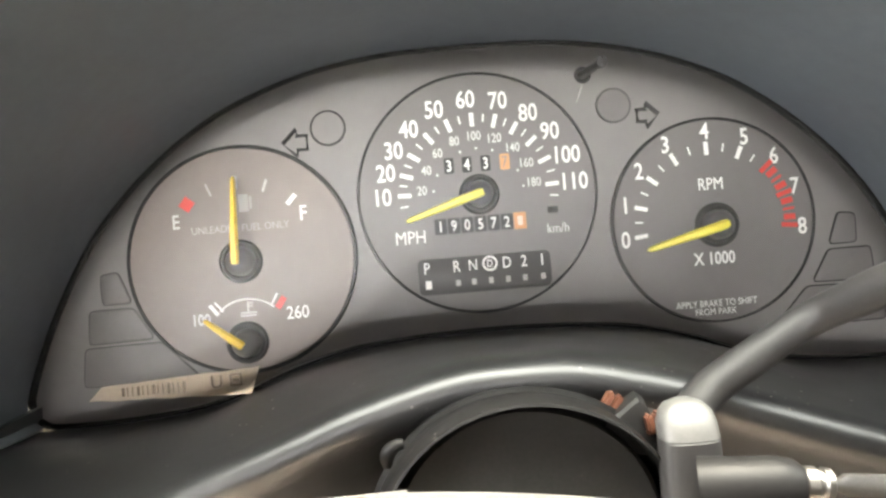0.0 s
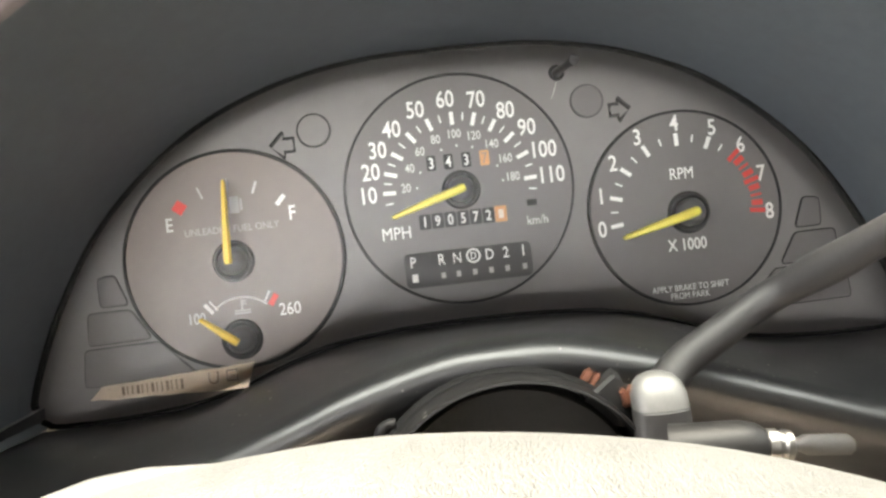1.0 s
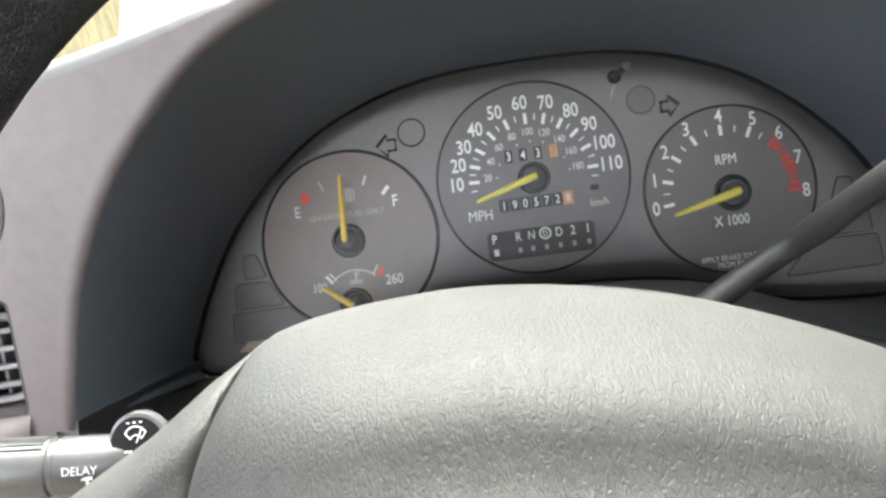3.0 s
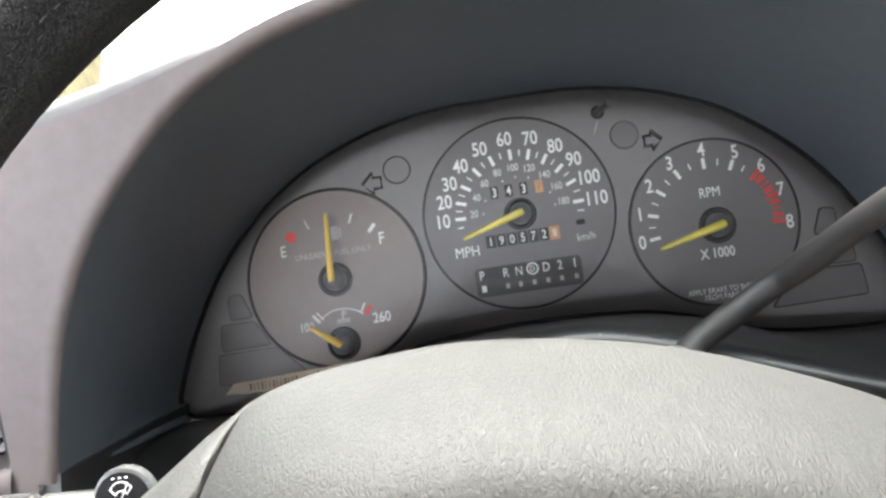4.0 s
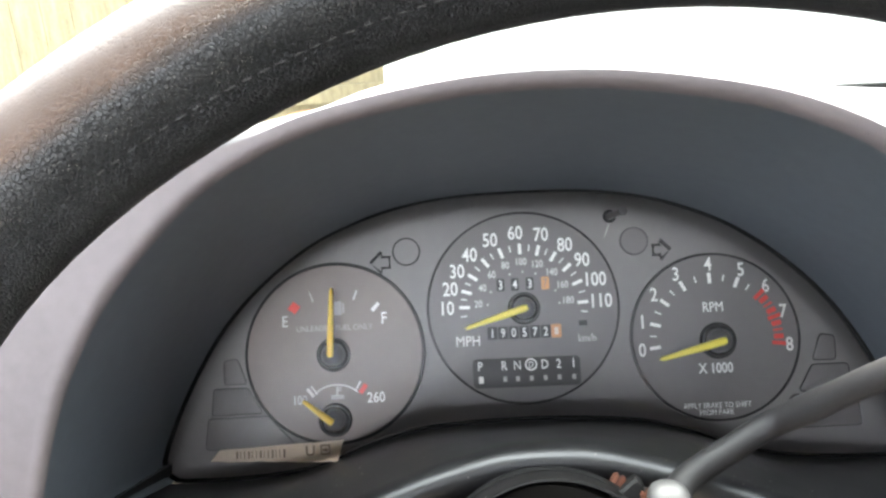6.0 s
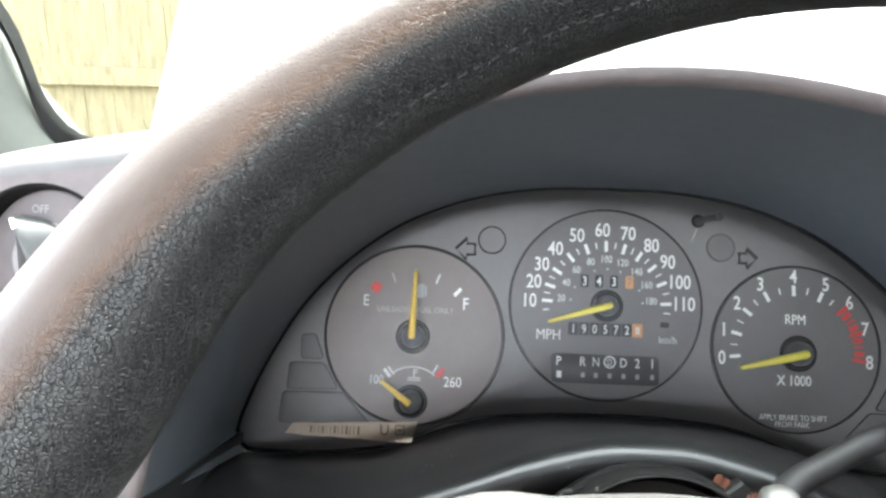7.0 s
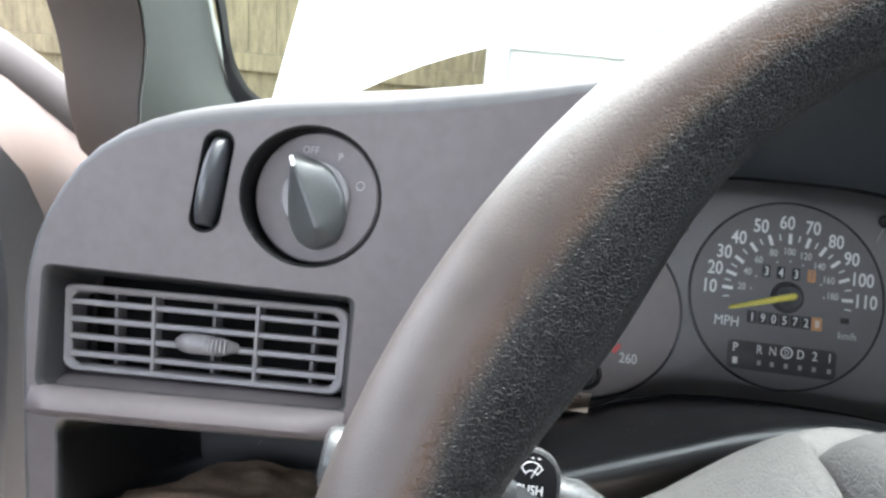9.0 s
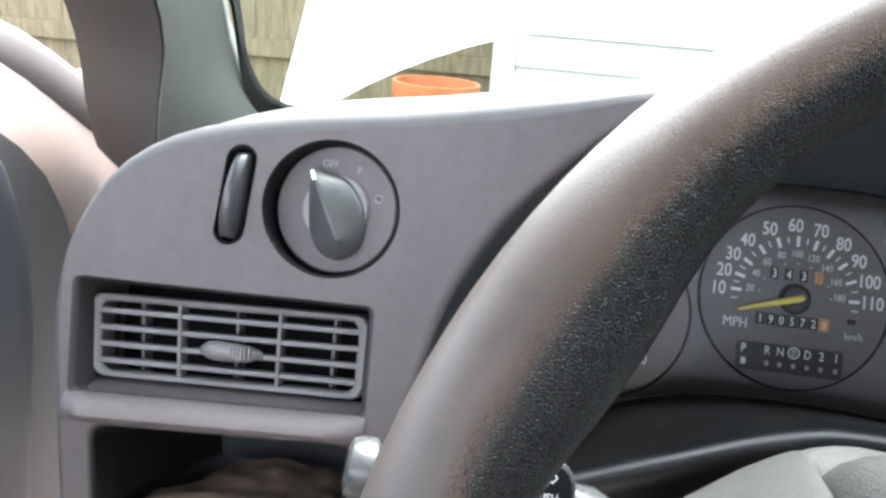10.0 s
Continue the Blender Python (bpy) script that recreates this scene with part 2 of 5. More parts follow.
COLUMN_HEAD = surface("column head, dusty black", (0.014, 0.0135, 0.013), 0.6, spread=0.3, patch=60, grain=1300, bump=0.2, dust=0.9, specular=0.3)
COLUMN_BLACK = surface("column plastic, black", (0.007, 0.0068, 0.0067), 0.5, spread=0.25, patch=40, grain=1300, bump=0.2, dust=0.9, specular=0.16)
VENT = surface("vent plastic, grey", (0.14, 0.13, 0.13), 0.42, spread=0.1, grain=1500, bump=0.2, patch=30)
VENT_SHADED = surface("vent recess, shade in the colour", (0.03, 0.029, 0.029), 0.5, spread=0.1, grain=1500, bump=0.2, patch=30, specular=0.3)
WINDOW = surface("shift window, dark grey", (0.022, 0.021, 0.02), 0.5, spread=0.1, bump=0.0)
FELT = surface("lining, brown felt", (0.36, 0.25, 0.165), 0.95, spread=0.3, patch=50, grain=1400, bump=0.9, depth=0.0012, second=(0.6, 0.45, 0.31))
PILLAR_GREY = surface("pillar trim, light grey", (0.072, 0.078, 0.068), 0.6, spread=0.06, grain=1300, bump=0.25, patch=8)
DOOR_TAN = surface("door trim, tan", (0.095, 0.07, 0.056), 0.55, spread=0.08, grain=1200, bump=0.25, patch=9)
DOOR_BLUE = surface("door vinyl, slate grey", (0.045, 0.048, 0.055), 0.5, spread=0.08, grain=1000, bump=0.3, patch=9)
REAR_BOUNCE = surface("rear wall, pale tan to bounce light", (0.66, 0.61, 0.54), 0.95, spread=0.12, patch=12, grain=700, bump=0.6, depth=0.001)
FLOOR_TAN = surface("floor carpet, brown", (0.3, 0.25, 0.215), 0.95, spread=0.12, patch=12, grain=700, bump=0.6, depth=0.001)
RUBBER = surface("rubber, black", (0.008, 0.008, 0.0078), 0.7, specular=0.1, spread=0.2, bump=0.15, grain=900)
SEAL = surface("door seal, grey", (0.1, 0.096, 0.096), 0.6, spread=0.08, bump=0.2, grain=900)
BELT_BROWN = surface("sill moulding, brown-grey", (0.052, 0.043, 0.038), 0.55, spread=0.1, grain=1200, bump=0.25)
STRIP_BROWN = surface("weatherstrip, brown-grey", (0.045, 0.039, 0.035), 0.65, spread=0.1, grain=1200, bump=0.25, specular=0.3)
CLOTH = surface("headlining, grey cloth", (0.13, 0.123, 0.113), 0.9, spread=0.08, grain=800, bump=0.4)
CAR_WHITE = surface("car paint, white", (0.8, 0.8, 0.78), 0.22, spread=0.03, bump=0.0, patch=3)
WOOD = surface("fence board, weathered", (0.105, 0.088, 0.05), 0.8, spread=0.25, patch=7, grain=60, bump=0.5, depth=0.002,
               stretch=(5, 5, 0.7), second=(0.27, 0.215, 0.125))
SIDING = surface("siding paint, white", (0.5, 0.5, 0.49), 0.55, spread=0.04, patch=4, grain=200, bump=0.1, depth=0.001)
GRASS = surface("ground, grass and dirt", (0.09, 0.1, 0.045), 0.9, spread=0.35, patch=2.0, grain=40, bump=0.8, depth=0.02, second=(0.18, 0.15, 0.09))
WEED = surface("weed leaf, green", (0.075, 0.11, 0.03), 0.6, spread=0.3, patch=9, bump=0.0, second=(0.16, 0.19, 0.07))
TUB = surface("tub plastic, orange", (0.4, 0.13, 0.045), 0.5, spread=0.15, patch=9, grain=200, bump=0.1)
GREEN = surface("pipe paint, dark green", (0.03, 0.036, 0.028), 0.5, spread=0.2, patch=12, grain=300, bump=0.15)
GLASS = clear("window glass, faint green", (0.9, 0.96, 0.89), index=1.12)
# the lens's dust film is also its painted haze of reflected light
LENS = clear("cluster lens, clear plastic", (0.97, 0.97, 0.97), 0.5, dust=0.025, index=1.52)

# ---------------------------------------------------------------- building helpers
UNIT = {}          # object: (scale of its mesh numbers, base)


def thing(name, label, category, base=(0, 0, 0), dash=True, group="", kind=""):
    """An Empty for a thing. dash: its numbers are decimetres of the dash frame; else metres of the world."""
    ob = new(name)
    ob.empty_display_size = 0.02
    s = 0.1 if dash else 1.0
    ob.matrix_world = (DASH if dash else Matrix()) @ Matrix.Translation(Vector(base) * s)
    UNIT[ob] = (s, Vector(base))
    return tagged(ob, label, category, group, kind)


def facing(ob, way):
    """Turns the faces of a thin sheet so that they look along way."""
    total = sum((p.normal * p.area for p in ob.data.polygons), Vector())
    if (ob.matrix_world.to_3x3() @ total).dot(Vector(way)) < 0:
        ob.data.flip_normals()
    return ob


def finish(bm, name, mat, s, base, angle=38):
    bmesh.ops.recalc_face_normals(bm, faces=bm.faces[:])
    for v in bm.verts:
        v.co = (v.co - base) * s
    me = bpy.data.meshes.new(name)
    bm.to_mesh(me)
    bm.free()
    me.materials.append(mat)
    me.shade_smooth()
    me.set_sharp_from_angle(angle=radians(angle))
    return me


def part(name, bm, mat, parent, label="", angle=38):
    s, base = UNIT[parent]
    ob = new(name, finish(bm, name, mat, s, base, angle))
    ob.parent = parent
    UNIT[ob] = (s, base)
    return tagged(ob, label)


def single(name, bm, mat, label, category, base=(0, 0, 0), dash=True, group="", kind="", angle=38):
    """A thing that is one mesh."""
    s = 0.1 if dash else 1.0
    ob = new(name, finish(bm, name, mat, s, Vector(base), angle))
    ob.matrix_world = (DASH if dash else Matrix()) @ Matrix.Translation(Vector(base) * s)
    UNIT[ob] = (s, Vector(base))
    return tagged(ob, label, category, group, kind)


def spline(points, count):
    """A smooth curve through points, cut into count points of even length."""
    p = np.array(points, float)
    ext = np.vstack([2 * p[0] - p[1], p, 2 * p[-1] - p[-2]])
    fine = []
    for i in range(1, len(ext) - 2):
        a, b, c, d = ext[i - 1:i + 3]
        for u in np.linspace(0, 1, 24, endpoint=False):
            fine.append(0.5 * (2 * b + (c - a) * u + (2 * a - 5 * b + 4 * c - d) * u * u + (3 * b - a - 3 * c + d) * u ** 3))
    fine = np.array(fine + [p[-1]])
    run = np.r_[0, np.cumsum(np.linalg.norm(np.diff(fine, axis=0), axis=1))]
    at = np.linspace(0, run[-1], count)
    return np.stack([np.interp(at, run, fine[:, k]) for k in range(p.shape[1])], 1)


def loft(bm, rings, closed=True, caps=(True, True)):
    """Faces between rings of equal length."""
    rows = [[bm.verts.new(Vector(p)) for p in ring] for ring in rings]
    n = len(rows[0])
    for a, b in zip(rows, rows[1:]):
        for i in range(n if closed else n - 1):
            j = (i + 1) % n
            bm.faces.new((a[i], a[j], b[j], b[i]))
    if closed and caps[0]:
        bm.faces.new(rows[0][::-1])
    if closed and caps[1]:
        bm.faces.new(rows[-1])
    return rows


def sweep(bm, path, radii, sides=14, flat=1.0, up=(0, 0, 1), caps=(True, True)):
    """A tube along a path; radii: one or one a point; flat: height over width of its section."""
    path = [Vector(p) for p in path]
    radii = [radii] * len(path) if isinstance(radii, (int, float)) else list(radii)
    rings = []
    for i, p in enumerate(path):
        d = (path[min(i + 1, len(path) - 1)] - path[max(i - 1, 0)]).normalized()
        side = d.cross(Vector(up)).normalized()
        top = side.cross(d)
        rings.append([p + radii[i] * (math.cos(a) * side + flat * math.sin(a) * top) for a in np.linspace(0, 2 * math.pi, sides, endpoint=False)])
    return loft(bm, rings, True, caps)


def lathe(bm, centre, axis, profile, sides=40, caps=(False, True)):
    """Turned shape: profile of (along the axis, radius)."""
    axis = Vector(axis).normalized()
    u = axis.orthogonal().normalized()
    v = axis.cross(u)
    rings = [[Vector(centre) + axis * h + r * (math.cos(a) * u + math.sin(a) * v) for a in np.linspace(0, 2 * math.pi, sides, endpoint=False)]
             for h, r in profile]
    return loft(bm, rings, True, caps)


def prism(bm, outline, y0, y1, bevel=0.0):
    """An outline of (x, z) from depth y0 (back) to y1 (front), its front edge rounded by bevel."""
    mid = np.mean(outline, axis=0)

    def inset(k):
        o = np.array(outline, float)
        d = mid - o
        return o + d / np.maximum(np.linalg.norm(d, axis=1), 1e-6)[:, None] * k
    steps = [(y0, 0.0), (y1 + bevel, 0.0)]
    if bevel:
        steps += [(y1 + bevel * 0.3, bevel * 0.3), (y1, bevel)]
    loft(bm, [[(x, y, z) for x, z in inset(k)] for y, k in steps])


def rounded(x0, z0, x1, z1, r, n=5):
    """The outline of a rectangle with rounded corners, in (x, z)."""
    out = []
    for cx, cz, a in ((x1 - r, z1 - r, 0), (x0 + r, z1 - r, 90), (x0 + r, z0 + r, 180), (x1 - r, z0 + r, 270)):
        out += [(cx + r * math.cos(radians(a + 90 * k / n)), cz + r * math.sin(radians(a + 90 * k / n))) for k in range(n + 1)]
    return out


def box(bm, lo, hi, bevel=0.0, turn=None):
    made = bmesh.ops.create_cube(bm, size=1.0)["verts"]
    lo, hi = Vector(lo), Vector(hi)
    for v in made:
        v.co = Vector([(lo[k] + hi[k]) / 2 + v.co[k] * (hi[k] - lo[k]) for k in range(3)])
        if turn:
            v.co = turn @ v.co
    if bevel:
        edges = {e for v in made for e in v.link_edges}
        bmesh.ops.bevel(bm, geom=list(edges), offset=bevel, segments=2, affect="EDGES")


def disc(bm, x, z, y, r, sides=32):
    bm.faces.new([bm.verts.new((x + r * math.cos(a), y, z + r * math.sin(a))) for a in np.linspace(0, 2 * math.pi, sides, endpoint=False)])


def ring(bm, x, z, y, r, wide, sides=64, high=None):
    """A thin round band that stands on a face at depth y."""
    high = high or wide * 0.5
    loft_rings = []
    for a in np.linspace(0, 2 * math.pi, sides, endpoint=False):
        c, s = math.cos(a), math.sin(a)
        loft_rings.append([(x + (r + dx) * c, y + dy, z + (r + dx) * s) for dx, dy in ((-wide / 2, 0), (-wide / 4, -high), (wide / 4, -high), (wide / 2, 0))])
    rows = [[bm.verts.new(p) for p in q] for q in loft_rings]
    for i in range(sides):
        a, b = rows[i], rows[(i + 1) % sides]
        for k in range(3):
            bm.faces.new((a[k], a[k + 1], b[k + 1], b[k]))


def quad_bar(bm, x, z, y, length, wide, angle, high=0.004):
    """A small flat bar on a face, its length at an angle (degrees) from the x axis."""
    m = Matrix.Translation((x, y, z)) @ Matrix.Rotation(radians(-angle), 4, "Y")
    box(bm, (-length / 2, -high, -wide / 2), (length / 2, 0, wide / 2), 0, m)


GLYPH = {}


def lettering(text, high, narrow=0.85):
    """A bmesh of upright text in the (x, z) plane, centred on the origin, its digits high tall."""
    def mesh_of(body):
        curve = bpy.data.curves.new("text", "FONT")
        curve.body, curve.extrude, curve.resolution_u = body, 0.012, 3
        curve.offset = 0.0 if set(body) & set("MNWVKAm") else 0.011     # sharp corners fold when thickened
        ob = new("text", curve)
        me = bpy.data.meshes.new_from_object(ob.evaluated_get(bpy.context.evaluated_depsgraph_get()))
        bpy.data.objects.remove(ob)
        bpy.data.curves.remove(curve)
        return me
    if "unit" not in GLYPH:
        zero = mesh_of("0")
        ys = [v.co.y for v in zero.vertices]
        GLYPH["unit"] = (max(ys) - min(ys), (max(ys) + min(ys)) / 2)
    size, middle = GLYPH["unit"]
    if text not in GLYPH:
        GLYPH[text] = mesh_of(text)
    bm = bmesh.new()
    bm.from_mesh(GLYPH[text])
    xs = [v.co.x for v in bm.verts]
    mid = (max(xs) + min(xs)) / 2
    k = high / size
    for v in bm.verts:
        v.co = Vector(((v.co.x - mid) * k * narrow, -v.co.z * k, (v.co.y - middle) * k))
    return bm


def written(name, text, x, z, y, high, mat, parent, narrow=0.85, tilt=0.0, place=None):
    bm = lettering(text, high, narrow)
    m = place or Matrix.Translation((x, y, z)) @ Matrix.Rotation(radians(-tilt), 4, "Y")
    bmesh.ops.transform(bm, matrix=m, verts=bm.verts[:])
    return part(name, bm, mat, parent)


# ---------------------------------------------------------------- outlines of the dash (decimetres, dash frame)
LENS_TOP = [(0, 0.632), (0.35, 0.622), (0.65, 0.577), (0.9, 0.502), (1.16, 0.38), (1.43, 0.175), (1.65, -0.07), (1.83, -0.38), (1.945, -0.66), (1.966, -0.76), (1.95, -0.815), (1.9, -0.842)]
LENS_LOW = [(1.86, -0.848), (1.6, -0.846), (1.33, -0.826), (1.15, -0.795), (1.03, -0.757), (0.86, -0.69), (0.62, -0.628), (0.38, -0.602), (0.15, -0.592), (0, -0.59)]
HOOD_EDGE = [(0, 0.765), (0.25, 0.755), (0.57, 0.71), (0.9, 0.63), (1.22, 0.48), (1.46, 0.27), (1.68, 0.0), (1.845, -0.35), (1.965, -0.87)]
DASH_TOP = [(-3.28, -1.6), (-3.34, -1.2), (-3.386, -0.856), (-3.411, -0.624), (-3.42, -0.438), (-3.4, -0.249), (-3.344, -0.085), (-3.247, 0.09), (-3.122, 0.21), (-2.97, 0.3), (-2.76, 0.37), (-2.44, 0.44), (-1.9, 0.53), (-1.16, 0.67),
            (-0.6, 0.79), (0, 0.83), (0.6, 0.815), (1.5, 0.72), (3.0, 0.6), (6.0, 0.5), (9.5, 0.3)]


def both_sides(half, count):
    """A half outline (x >= 0, from the middle out), mirrored: from the left end over the middle to the right end."""
    p = spline(half, count)
    return np.vstack([p[::-1] * (-1, 1), p[1:]])


def face_depth(x, z):
    """Depth y of the dash face."""
    return -1.38 - 0.11 * z - 0.105 * max(0.0, -2.1 - x)


lens_top, lens_low = both_sides(LENS_TOP, 40), both_sides(LENS_LOW[::-1], 30)
lens_loop = [tuple(p) for p in lens_top] + [tuple(p) for p in lens_low[::-1]]
hood_edge = both_sides(HOOD_EDGE, 40)


def low_z(x):
    return float(np.interp(x, lens_low[:, 0], lens_low[:, 1]))


# ---------------------------------------------------------------- dashboard
dash = thing("dashboard", "dark grey moulded plastic dashboard with a deep instrument hood", "dashboard", (0, -0.7, -0.9))

# tunnel of the instrument hood
bm = bmesh.new()
inner = [(x, -0.06, z) for x, z in lens_top]
edge = [(x, face_depth(x, z), z) for x, z in hood_edge]
rings = []
for u in np.linspace(0, 0.965, 9):
    rings.append([tuple(np.array(a) * (1 - u) + np.array(b) * u) for a, b in zip(inner, edge)])
loft(bm, rings, closed=False)
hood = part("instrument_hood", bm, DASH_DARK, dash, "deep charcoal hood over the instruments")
bm = bmesh.new()                                        # its rolled edge, in the colour of the face
rolled = [rings[-1]]
for out, back in ((-0.001, 0.03), (0.003, 0.014), (0.011, 0.004), (0.023, 0.0), (0.036, -0.001), (0.05, 0.0)):
    row = [(x * (1 + out / 1.9), z + out * (1 if z > -0.5 else 0.2)) for x, y, z in edge]
    rolled.append([(x, face_depth(x, z) + back, z) for x, z in row])
loft(bm, rolled, closed=False)
part("hood_edge", bm, DASH_GREY, hood, "warm grey rolled edge of the hood")

# cheeks that close the hood below its ends; black puts the shade there into the colour
for s in (-1, 1):
    bm = bmesh.new()
    loft(bm, [[(s * x, y, z) for x, y, z in ((1.935, 0.0, -0.76), (1.945, face_depth(1.965, -0.87) + 0.03, -0.835), (1.99, face_depth(1.99, -1.3) + 0.004, -1.3), (1.96, 0.0, -1.5))],
              [(s * x, y, z) for x, y, z in ((2.0, 0.0, -0.76), (2.01, face_depth(1.965, -0.87) + 0.03, -0.835), (2.06, face_depth(1.99, -1.3) + 0.006, -1.3), (2.03, 0.0, -1.5))]])
    part("hood_cheek", bm, TRIM_BLACK, dash)

# face of the dash: sheet with openings for the hood, the switch, the dimmer, the vent and the pocket
SWITCH, DIMMER = (-2.335, 0.04, 0.25), (-2.725, 0.05)
vent_hole = [(-3.342, -0.35), (-2.115, -0.33), (-2.105, -0.79), (-3.32, -0.83)]
pocket_hole = [(-3.23, -0.944), (-2.12, -0.904), (-2.1, -1.31), (-3.18, -1.34)]


def soft_quad(corners, r, n=4):
    """A four-cornered outline with rounded corners."""
    out, k = [], len(corners)
    for i in range(k):
        p, a, b = (np.array(corners[j % k], float) for j in (i, i - 1, i + 1))
        pa, pb = p + (a - p) / np.linalg.norm(a - p) * r, p + (b - p) / np.linalg.norm(b - p) * r
        for u in np.linspace(0, 1, n + 1):
            out.append(tuple((1 - u) ** 2 * pa + 2 * u * (1 - u) * p + u * u * pb))
    return out


def circle(x, z, r, n=40):
    return [(x + r * math.cos(a), z + r * math.sin(a)) for a in np.linspace(0, 2 * math.pi, n, endpoint=False)]


def rolled_back(x):
    """How far the crest over the hood leans back from the face."""
    u = min(1.0, max(0.0, (x + 1.15) / 0.6))
    return 0.33 * u * u * (3 - 2 * u)


top_line = [(x, z + (0.2 + 0.1 * math.exp(-((x + 0.6) / 0.4) ** 2)) * rolled_back(x) * (z + 0.15)) for x, z in spline(DASH_TOP, 130)]


def drawn_in(k):
    """The top line of the dash drawn in by k, less so over the hood."""
    out = []
    for i, p in enumerate(top_line):
        a, b = np.array(top_line[max(0, i - 1)]), np.array(top_line[min(len(top_line) - 1, i + 1)])
        d = (b - a) / np.linalg.norm(b - a)
        share = (1.0 - 0.72 * math.exp(-(p[0] / 1.25) ** 4)) * (1.0 - 0.6 * min(1.0, max(0.0, -2.9 - p[0]) / 0.4))
        out.append((p[0] + d[1] * k * share, p[1] - d[0] * k * share))
    return out


outer = drawn_in(0.1) + [(9.5, -1.6), (2.3, -1.6), (2.06, -1.3)]
hood_out = [(x * (1 + 0.05 / 1.9), z + 0.05 * (1 if z > -0.5 else 0.2)) for x, z in hood_edge]
outer += [p for p in hood_out[::-1]] + [(-2.06, -1.3), (-2.04, -1.6)]
holes = {"switch": circle(SWITCH[0], SWITCH[1], SWITCH[2] + 0.03), "dimmer": rounded(DIMMER[0] - 0.062, DIMMER[1] - 0.205, DIMMER[0] + 0.062, DIMMER[1] + 0.205, 0.06),
         "vent": soft_quad(vent_hole, 0.04), "pocket": soft_quad(pocket_hole, 0.06)}
holes["dimmer"] = [(x + 0.08 * (z - DIMMER[1]), z) for x, z in holes["dimmer"]]
bm = bmesh.new()
loops = []
for outline in (outer, *holes.values()):
    vs = [bm.verts.new((x, 0, z)) for x, z in outline]
    loops.append(vs)
    for a, b in zip(vs, vs[1:] + vs[:1]):
        bm.edges.new((a, b))
bmesh.ops.triangle_fill(bm, use_beauty=True, use_dissolve=False, edges=bm.edges[:], normal=(0, -1, 0))
crest = {v for v in loops[0][:len(top_line)]}
for v in bm.verts:
    v.co.y = face_depth(v.co.x, v.co.z) + (0.55 * rolled_back(v.co.x) if v in crest else 0.0)
part("face_panel", bm, DASH_GREY, dash, "warm grey face panel around switch and vent", angle=60)


def lip(outline, deep, inward, mat, name, owner, floor=True, soft=0.025, label=""):
    """The rounded edge and wall of an opening in the dash face, with a floor."""
    b = bmesh.new()
    mid = np.mean(outline, axis=0)

    def at(k, dy):
        o = np.array(outline)
        d = mid - o
        o = o + d / np.linalg.norm(d, axis=1)[:, None] * k
        return [(x, face_depth(x, z) + dy, z) for x, z in o]
    loft(b, [at(0, 0), at(soft * 0.35, soft * 0.12), at(soft * 0.8, soft * 0.5), at(soft, soft), at(soft + inward, deep)], caps=(False, floor))
    return part(name, b, mat, owner, label)


# the vent recess is darker than the dash: its shade is put into the colour
lip(holes["vent"], 0.3, 0.03, VENT_SHADED, "vent_recess", dash, floor=False)
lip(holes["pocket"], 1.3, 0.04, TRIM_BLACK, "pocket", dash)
# switch and dimmer recesses: walls blackened, their shade put into the colour
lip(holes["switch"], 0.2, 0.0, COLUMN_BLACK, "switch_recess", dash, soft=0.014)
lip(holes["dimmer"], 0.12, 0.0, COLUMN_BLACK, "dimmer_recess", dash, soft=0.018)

# brown lining on the floor of the pocket
bm = bmesh.new()
rows = []
for u in np.linspace(0, 1, 14):
    rows.append([(-3.14 + 1.0 * v, -1.26 + 0.96 * u, -1.31 - 0.03 * max(0.0, 1 - 4 * u) ** 2 + 0.1 * math.sin(3.1 * v) * (0.4 + u) - 0.05 * u + 0.04 * noise.noise((v * 6, u * 6, 1.0)))
                 for v in np.linspace(0, 1, 22)])
loft(bm, rows, closed=False)
single("pocket_lining", bm, FELT, "brown fuzzy felt lying in the open dash pocket", "lining", (-2.65, -0.9, -1.4))

# ledge under the vent, with a sill sloping back to it
bm = bmesh.new()
rows = []
for v in np.linspace(0, 1, 24):
    x = -3.33 + 1.225 * v
    z = -0.866 + 0.04 * v
    y = face_depth(x, z)
    grow = min(1.0, 8 * v + 0.25, 8 * (1 - v) + 0.25)
    rows.append([(x, y + 0.03, z - 0.07), (x, y - 0.05 * grow, z - 0.067), (x, y - 0.088 * grow, z - 0.056), (x, y - 0.103 * grow, z - 0.036), (x, y - 0.095 * grow, z - 0.014), (x, y - 0.065 * grow, z + 0.016),
                 (x, y - 0.03 * grow, z + 0.036), (x, y + 0.0, z + 0.044), (x, y + 0.05, z + 0.046), (x, -1.25 + 0.1 * v, -0.775 + 0.033 * v)])
loft(bm, rows, closed=False)
part("vent_ledge", bm, DASH_GREY, dash, "rounded ledge under the air vent")

# top pad, from the face over the hood back to the windscreen
TO_WORLD, FROM_WORLD = DASH.copy(), DASH.inverted()


def screen_base(x):
    """World y of the windscreen's lower edge; x in metres."""
    return 0.13 + 0.27 * (1 - min(1.0, abs((x - 0.35) / 0.72)) ** 2)


bm = bmesh.new()
rings = []
for k, back in ((0.1, 0.0), (0.068, 0.006), (0.04, 0.02), (0.018, 0.045), (0.004, 0.08), (0.0, 0.13)):
    rings.append([(x, face_depth(x, z) + back + rolled_back(x) * (1.0 - 4.5 * k), z) for x, z in drawn_in(k)])
last = rings[-1]
